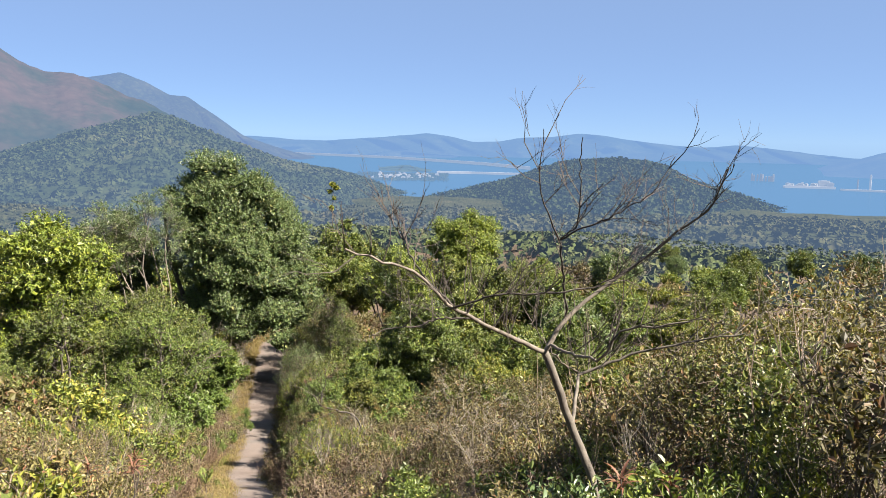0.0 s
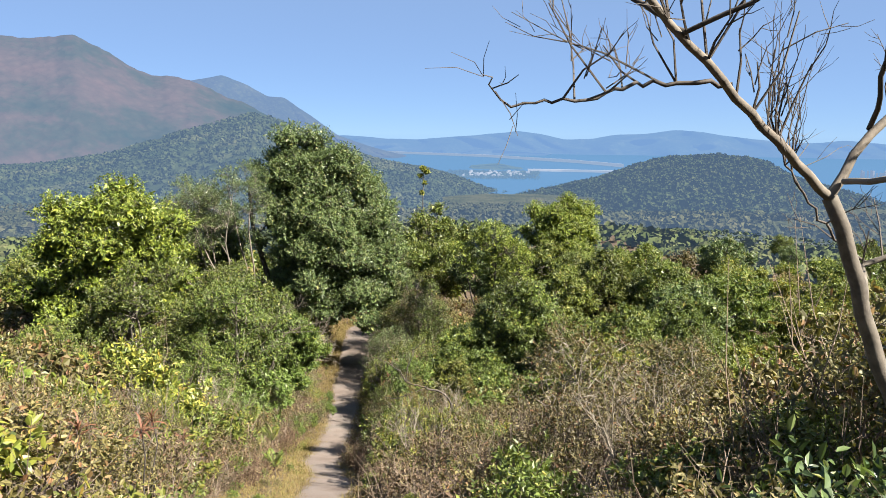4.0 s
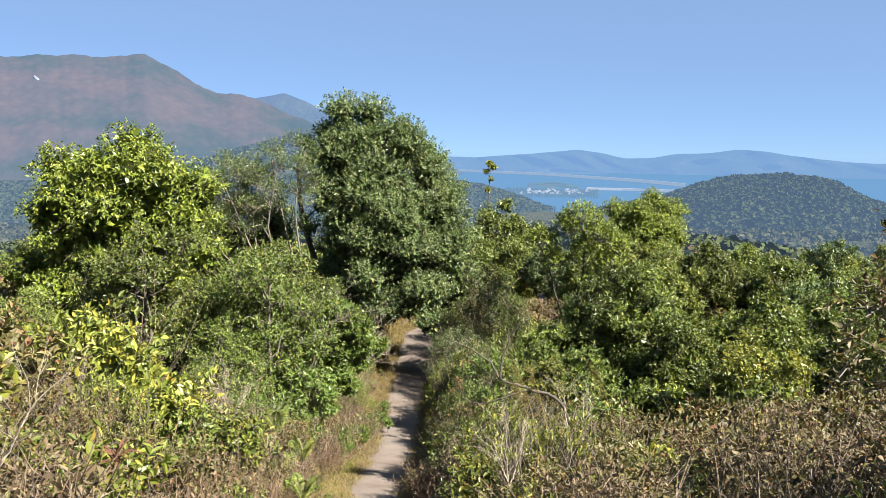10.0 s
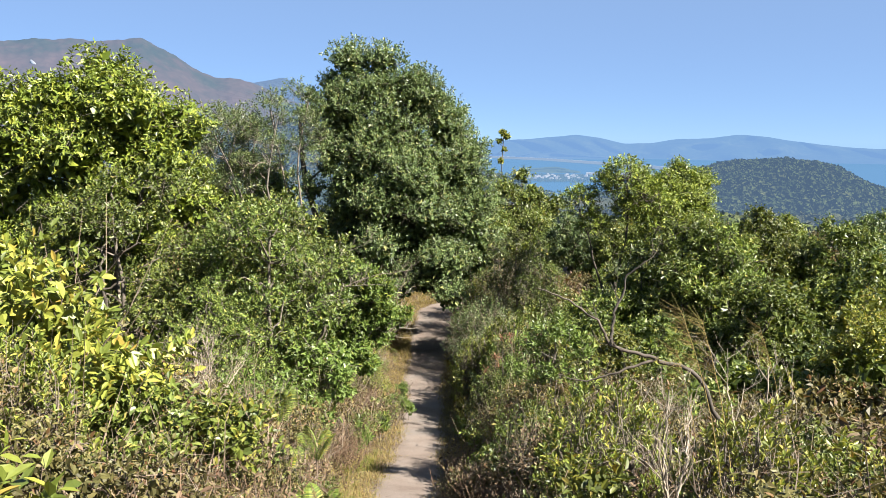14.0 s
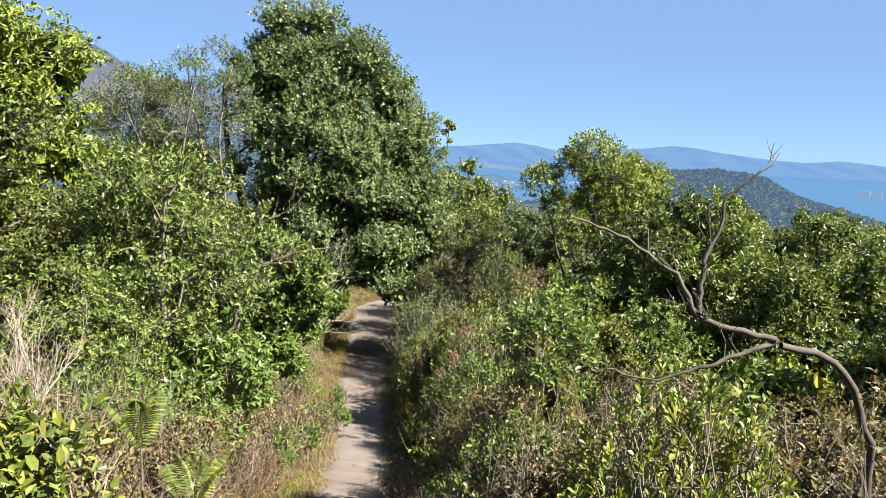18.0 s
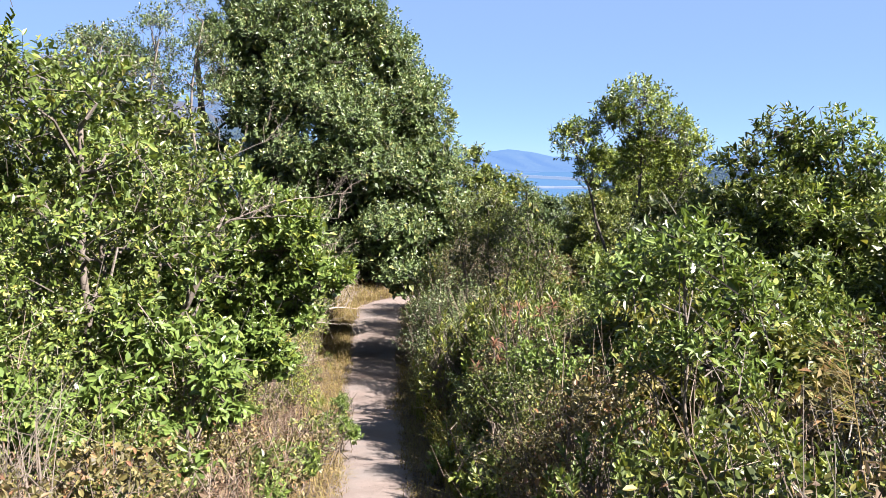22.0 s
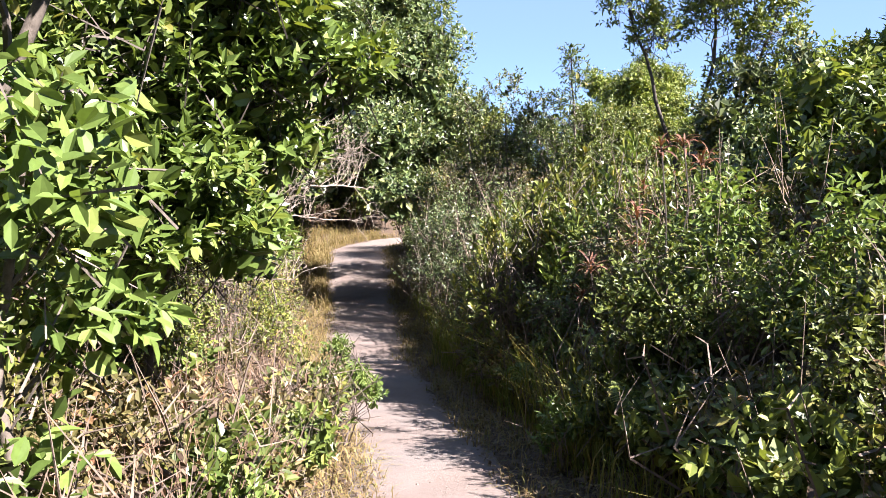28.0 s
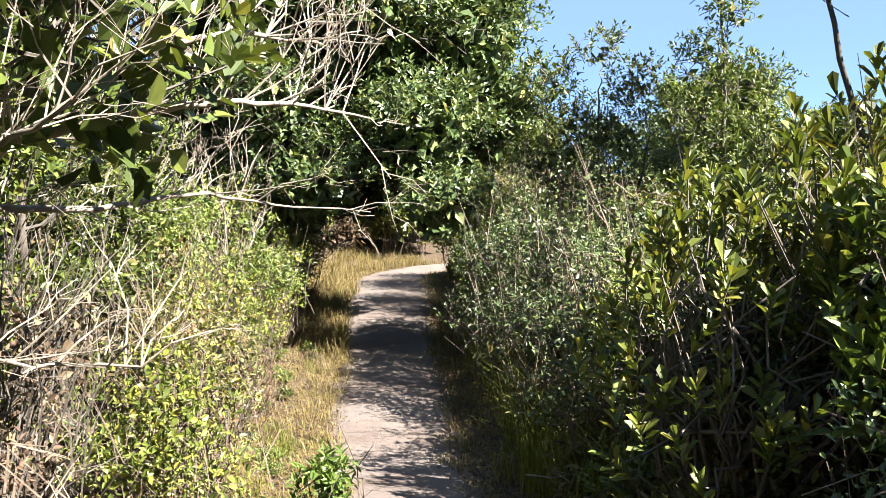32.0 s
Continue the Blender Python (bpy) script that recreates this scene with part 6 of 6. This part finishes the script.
def frond_mesh(length, pairs, mat):
    t = (np.arange(pairs) + 1.5) / (pairs + 1.5)
    rib = lambda s: np.stack([s * length * (1 - 0.25 * s), s * 0, length * (0.75 * s - 0.45 * s * s)], -1)
    p = rib(t)
    q = []
    for sgn in (-1, 1):
        L = length * 0.24 * np.sin(np.pi * (0.12 + 0.86 * t)) + 0.01
        d = unit(np.stack([np.full(pairs, 0.45), np.full(pairs, sgn * 1.0), np.full(pairs, -0.12)], -1))
        q.append(leaf_quads(p, d, np.tile([0.0, 0, 1], (pairs, 1)), L, np.full(pairs, length / pairs * 0.85), simple=True))
    line = rib(np.linspace(0, 1, 7))
    q.append(tube(line, np.linspace(0.005, 0.0015, 7), 4))
    return mesh_of("frond", *join(q), [mat])


FRONDS = [frond_mesh(0.85, 26, LEAF_GREEN), frond_mesh(0.7, 22, LEAF_YELLOW)]


def fern(x, y, n, yellow=1, tilt=0.0, size=1.0, lift=0.0):
    root = tagged(new("fern"), "arching green fern with some yellowing fronds", "fern", "ferns beside the path")
    root.location = (x, y, float(ground_z(x, y)) + lift)
    for k in range(n):
        ob = part("frond", FRONDS[1 if k < yellow else 0], None, root, "yellowing frond" if k < yellow else "")
        s = size * rng.uniform(0.75, 1.15)
        ob.matrix_basis = Matrix.LocRotScale((0, 0, 0), Euler((0, -rng.uniform(0.1, 0.8) - tilt, k * 6.283 / n + rng.uniform(-0.3, 0.3))), (s, s, s))
    stem = part("stem", mesh_of("stem", *tube([(0, 0, -lift - 0.08), (0.01, 0, -lift * 0.5), (0, 0, 0.02)], [0.012, 0.01, 0.008], 5), [TWIG]), parent=root)


for x, y, n, k, lift in ((-7.55, 23.4, 7, 1, 0.5), (-7.2, 22.2, 6, 2, 0.25), (-6.9, 20.8, 5, 2, 0.2), (-8.0, 24.6, 6, 1, 0.5), (-6.1, 32.3, 7, 0, 0.3), (-5.9, 33.6, 6, 0, 0.4), (-5.4, 28.6, 6, 0, 0.3), (-5.6, 18.5, 6, 1, 0.3), (-6.3, 36.0, 6, 0, 0.3), (-1.0, 12.6, 5, 1, 0.4), (-6.85, 20.7, 5, 1, 1.0), (-6.3, 20.4, 5, 2, 0.7)):
    fern(x, y, n, k, 0.15, 0.66, lift)


def strap_leaf(length, width, mat):
    t = np.linspace(0, 1, 6)
    w = width * np.sin(np.pi * (0.18 + 0.82 * t)) * 0.5
    w[-1] = 0.001
    c = np.stack([length * t * (1 - 0.15 * t), 0 * t, length * (0.55 * t - 0.62 * t * t)], -1)
    v = np.concatenate([c + np.stack([0 * t, w, 0.25 * w], -1), c, c + np.stack([0 * t, -w, 0.25 * w], -1)])
    f = [(i, i + 1, 7 + i, 6 + i) for i in range(5)] + [(6 + i, 7 + i, 13 + i, 12 + i) for i in range(5)]
    return mesh_of("leaf", v, f, [mat], True)


STRAPS = [strap_leaf(0.34, 0.03, LEAF_RED), strap_leaf(0.32, 0.03, LEAF_RED), strap_leaf(0.36, 0.04, LEAF_OLIVE)]


def strap_plant(x, y, h, n, style, size=1.0):
    label = ("reddish-brown spiky strap-leaved plant on a bare stem", "yellowing strap-leaved plant on a stem", "olive strap-leaved plant on a stem")[style]
    root = tagged(new("strap_leaved_plant"), label, "plant", "strap-leaved plants in the scrub")
    root.location = (x, y, float(ground_z(x, y)))
    part("stem", mesh_of("stem", *tube(bent(rng, (0, 0, -0.1), (0.0, 0.0, h), 6, 0.03), np.linspace(0.008, 0.006, 6), 5), [BARK_TWIG]), parent=root)
    for k in range(n):
        s = size * rng.uniform(0.7, 1.15)
        ob = part("leaf", STRAPS[style if rng.random() < 0.8 else 1], None, root)
        ob.matrix_basis = Matrix.LocRotScale((0, 0, h - 0.10 * (k / n)), Euler((rng.normal(0, 0.2), -rng.uniform(-0.35, 0.95), k * 2.4)), (s, s, s))


for x, y, h, st in ((1.25, 5.2, 1.35, 0), (1.55, 5.0, 1.15, 0), (1.75, 5.7, 1.2, 0), (-3.7, 9.3, 1.2, 0), (-4.1, 9.0, 1.1, 0), (-3.9, 9.9, 1.3, 0), (-5.54, 30.44, 1.5, 0), (-5.57, 30.75, 1.25, 0), (-5.11, 29.75, 2.3, 0), (-4.92, 29.85, 2.32, 0), (-5.26, 29.9, 1.85, 0), (-5.2, 30.1, 1.6, 0), (-4.75, 30.1, 1.5, 0), (-5.0, 30.9, 2.1, 0), (-4.4, 31.0, 2.3, 0), (-4.6, 30.5, 2.2, 0), (0.3, 15.8, 1.1, 2), (-0.4, 16.5, 1.0, 1), (2.6, 8.0, 1.5, 2), (-5.5, 14.0, 1.0, 1)):
    strap_plant(x, y, h, 18, st, 0.62 if st == 0 else 0.85)


def plume_grass(x, y, h, lean):
    root = tagged(new("plume_grass"), "tall silver-grass stalk with a feathery plume", "grass", "silver-grass stalks")
    z = float(ground_z(x, y))
    root.location = (x, y, z)
    t = np.linspace(0, 1, 9)
    line = np.stack([-lean * t ** 2.2, 0.04 * np.sin(3 * t), h * t], 1)
    part("stalk", mesh_of("stalk", *tube(line, np.linspace(0.006, 0.002, 9), 4), [GRASS_DRY]), parent=root)
    n = 70
    s = rng.uniform(0.80, 1.0, n)
    p = np.stack([np.interp(s, t, line[:, i]) for i in range(3)], 1)
    d = unit(np.stack([-0.7 + rng.normal(0, 0.25, n), rng.normal(0, 0.25, n), 0.35 + rng.normal(0, 0.2, n)], 1))
    part("plume", mesh_of("plume", *prisms(p, p + d * rng.uniform(0.10, 0.24, n)[:, None], 0.0016, 0.0008), [GRASS_DRY]), parent=root)


for x, y, h, l in ((-2.15, 17.5, 2.25, 0.42), (-2.05, 17.7, 2.2, 0.35), (-2.25, 17.8, 2.0, 0.3), (-1.2, 19.6, 2.2, 0.4), (-3.2, 22.4, 1.9, 0.25)):
    plume_grass(x, y, h, l)

# the small stake at the path's edge
st = tagged(new("wooden_stake", mesh_of("wooden_stake", *tube([(0, 0, -0.1), (0.01, 0, 0.1), (-0.02, 0.01, 0.27), (-0.02, 0.01, 0.275)], [0.035, 0.034, 0.032, 0.004], 7), [BARK_DARK])), "short dark wooden stake at the path edge", "stake")
st.location = (-5.72, 26.0, float(path_z(26.0)))

# ---------------------------------------------------------------- woods on the far slopes


def clumps(name, label, centres, radii, mat):
    """Far tree crowns: uneven lumps, joined."""
    n, m = len(centres), 11
    d = unit(rng.normal(0, 1, (n, m, 3)) + np.array([0, 0, 0.5]))
    d[..., 2] = np.abs(d[..., 2])
    c = centres[:, None] + d * radii[:, None, None] * rng.uniform(0.55, 1.05, (n, m, 1)) * np.array([1, 1, 0.9])
    nn = unit(d + rng.normal(0, 0.5, d.shape))
    s1 = unit(np.cross(nn, rng.normal(0, 1, d.shape)))
    s2 = np.cross(nn, s1)
    r = radii[:, None, None] * rng.uniform(0.35, 0.62, (n, m, 1))
    v = np.stack([c - s1 * r, c - s2 * r * 0.8, c + s1 * r, c + s2 * r * 0.8], 2)
    f = np.arange(n * m)[:, None] * 4 + np.array([[0, 1, 2, 3]])
    return tagged(new(name, mesh_of(name, v.reshape(-1, 3), f, [mat])), label, "woods", kind="stuff")



def on_mesh(name, n, lo, hi):
    me = bpy.data.objects[name].data
    v = np.empty(len(me.vertices) * 3)
    me.vertices.foreach_get("co", v)
    v = v.reshape(-1, 3)
    q = np.empty(len(me.polygons) * 4, np.int32)
    me.loops.foreach_get("vertex_index", q)
    q = q.reshape(-1, 4)
    area = np.linalg.norm(np.cross(v[q[:, 1]] - v[q[:, 0]], v[q[:, 3]] - v[q[:, 0]]), axis=1)
    k = rng.choice(len(q), n, p=area / area.sum())
    u, w = rng.random((2, n, 1))
    p = (v[q[k, 0]] * (1 - u) + v[q[k, 1]] * u) * (1 - w) + (v[q[k, 3]] * (1 - u) + v[q[k, 2]] * u) * w
    return p, rng.uniform(lo, hi, n)


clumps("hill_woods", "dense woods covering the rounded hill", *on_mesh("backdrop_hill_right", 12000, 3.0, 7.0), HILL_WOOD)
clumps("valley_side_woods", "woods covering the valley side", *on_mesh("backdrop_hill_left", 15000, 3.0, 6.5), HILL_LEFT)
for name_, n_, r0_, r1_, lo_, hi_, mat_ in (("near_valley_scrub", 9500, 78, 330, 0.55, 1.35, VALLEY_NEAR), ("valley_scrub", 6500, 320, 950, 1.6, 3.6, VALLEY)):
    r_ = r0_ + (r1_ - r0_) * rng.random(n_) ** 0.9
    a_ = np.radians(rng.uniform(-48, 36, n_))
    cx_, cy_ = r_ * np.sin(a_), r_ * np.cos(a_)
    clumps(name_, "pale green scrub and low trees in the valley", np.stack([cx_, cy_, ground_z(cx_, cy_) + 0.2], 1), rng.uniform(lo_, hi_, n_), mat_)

# ---------------------------------------------------------------- the bay: dam, causeway, towns


def polar(az, r, z):
    return (r * math.sin(radians(az)), r * math.cos(radians(az)), z)


def strip(name, label, pts, width, height, mat):
    """A long low wall along points."""
    v, f = [], []
    for x, y, z in pts:
        v += [(x, y - width / 2, z - 2), (x, y - width / 2, z + height), (x, y + width / 2, z + height), (x, y + width / 2, z - 2)]
    for i in range(len(pts) - 1):
        b = i * 4
        f += [(b, b + 4, b + 5, b + 1), (b + 1, b + 5, b + 6, b + 2), (b + 2, b + 6, b + 7, b + 3)]
    return tagged(new(name, mesh_of(name, v, f, [mat])), label, "dam")


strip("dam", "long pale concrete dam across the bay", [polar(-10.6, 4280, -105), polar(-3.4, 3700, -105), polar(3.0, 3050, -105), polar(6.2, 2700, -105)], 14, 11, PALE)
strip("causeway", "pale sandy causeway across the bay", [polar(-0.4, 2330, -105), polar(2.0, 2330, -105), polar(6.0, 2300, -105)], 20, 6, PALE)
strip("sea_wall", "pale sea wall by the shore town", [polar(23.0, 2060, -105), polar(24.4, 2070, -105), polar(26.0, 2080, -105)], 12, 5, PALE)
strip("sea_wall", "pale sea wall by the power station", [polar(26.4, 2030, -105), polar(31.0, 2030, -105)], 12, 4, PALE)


def block(name, label, az, r, w, d, h, mat, storeys=0, category="building", base=-105.0):
    """A far building: a box with a stepped roof and bands of windows."""
    root = tagged(new(name), label, category)
    root.matrix_basis = Matrix.LocRotScale(polar(az, r, base), Euler((0, 0, -radians(az) + rng.uniform(-0.4, 0.4))), (1, 1, 1))

    def box(nm, x0, x1, y0, y1, z0, z1, m_):
        v = [(x, y, z) for x in (x0, x1) for y in (y0, y1) for z in (z0, z1)]
        part(nm, mesh_of(nm, v, [(0, 1, 3, 2), (4, 6, 7, 5), (0, 4, 5, 1), (2, 3, 7, 6), (1, 5, 7, 3), (0, 2, 6, 4)], [m_]), parent=root)
    box("wall", -w / 2, w / 2, -d / 2, d / 2, -6, h, mat)
    box("roof", -w / 4, w / 4, -d / 4, d / 4, h, h + max(1.0, h * 0.06), mat)
    for k in range(storeys):
        z = h * (k + 0.4) / storeys
        box("window", -w * 0.4, w * 0.4, -d / 2 - 0.3, -d / 2 + 0.1, z, z + h / storeys * 0.35, PALE_DIM)
    return root


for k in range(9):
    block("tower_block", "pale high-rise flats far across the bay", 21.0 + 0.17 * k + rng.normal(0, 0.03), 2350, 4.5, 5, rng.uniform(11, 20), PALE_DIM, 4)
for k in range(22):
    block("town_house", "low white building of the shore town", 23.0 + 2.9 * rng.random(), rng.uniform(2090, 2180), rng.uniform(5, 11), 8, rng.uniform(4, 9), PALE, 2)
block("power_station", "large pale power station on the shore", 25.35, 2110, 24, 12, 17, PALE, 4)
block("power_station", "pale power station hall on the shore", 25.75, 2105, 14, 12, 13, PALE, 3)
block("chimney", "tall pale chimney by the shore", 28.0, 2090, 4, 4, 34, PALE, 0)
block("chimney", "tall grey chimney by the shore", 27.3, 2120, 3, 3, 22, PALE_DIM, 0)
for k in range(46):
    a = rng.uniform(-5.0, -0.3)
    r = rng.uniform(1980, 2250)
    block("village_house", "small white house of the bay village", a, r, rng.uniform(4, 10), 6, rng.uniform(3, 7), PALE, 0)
n_ = 900
a_, r_ = np.radians(rng.uniform(-6.0, 0.4, n_)), rng.uniform(1900, 2280, n_)
far_land("backdrop_shore", "flat green shore under the village", [(-7, -2.95), (-5, -2.8), (-2, -2.82), (0.5, -3.0)], 2200, 1850, -106, ISLE, 0.01, 6, 60, 2.0)
clumps("shore_trees", "trees among the village houses", np.stack([r_ * np.sin(a_), r_ * np.cos(a_), np.full(n_, -104.0)], 1), rng.uniform(2, 4.5, n_), ISLE)
# pale scars of rock on the mountain
for az, el, w in ((-40.55, 3.31, 22), (-39.74, 3.43, 18), (-36.86, 4.03, 17)):
    x, y, z = polar(az, 2650, 1.6 + 2650 * math.tan(radians(el)))
    hit = bpy.data.objects["backdrop_mountain"]
    bm = bmesh.new()
    bmesh.ops.create_icosphere(bm, subdivisions=2, radius=1.0)
    for q in bm.verts:
        q.co = Vector((q.co.x * w * 0.28, q.co.y * 4, q.co.z * w)) * (1 + 0.3 * noise.noise(q.co * 2.0 + Vector((az, 0, 0))))
    me = bpy.data.meshes.new("rock_scar")
    bm.to_mesh(me)
    bm.free()
    me.materials.append(PALE_DIM)
    ok, place, normal, idx = hit.ray_cast(Vector((0, 0, 1.6)), Vector((x, y, z - 1.6)).normalized())
    ob = tagged(new("rock_scar", me), "bare pale rock scar on the mountainside", "rock")
    ob.matrix_basis = Matrix.LocRotScale(place if ok else (x, y, z), Euler((radians(-40), radians(-38), -radians(az))), (1, 1, 1))
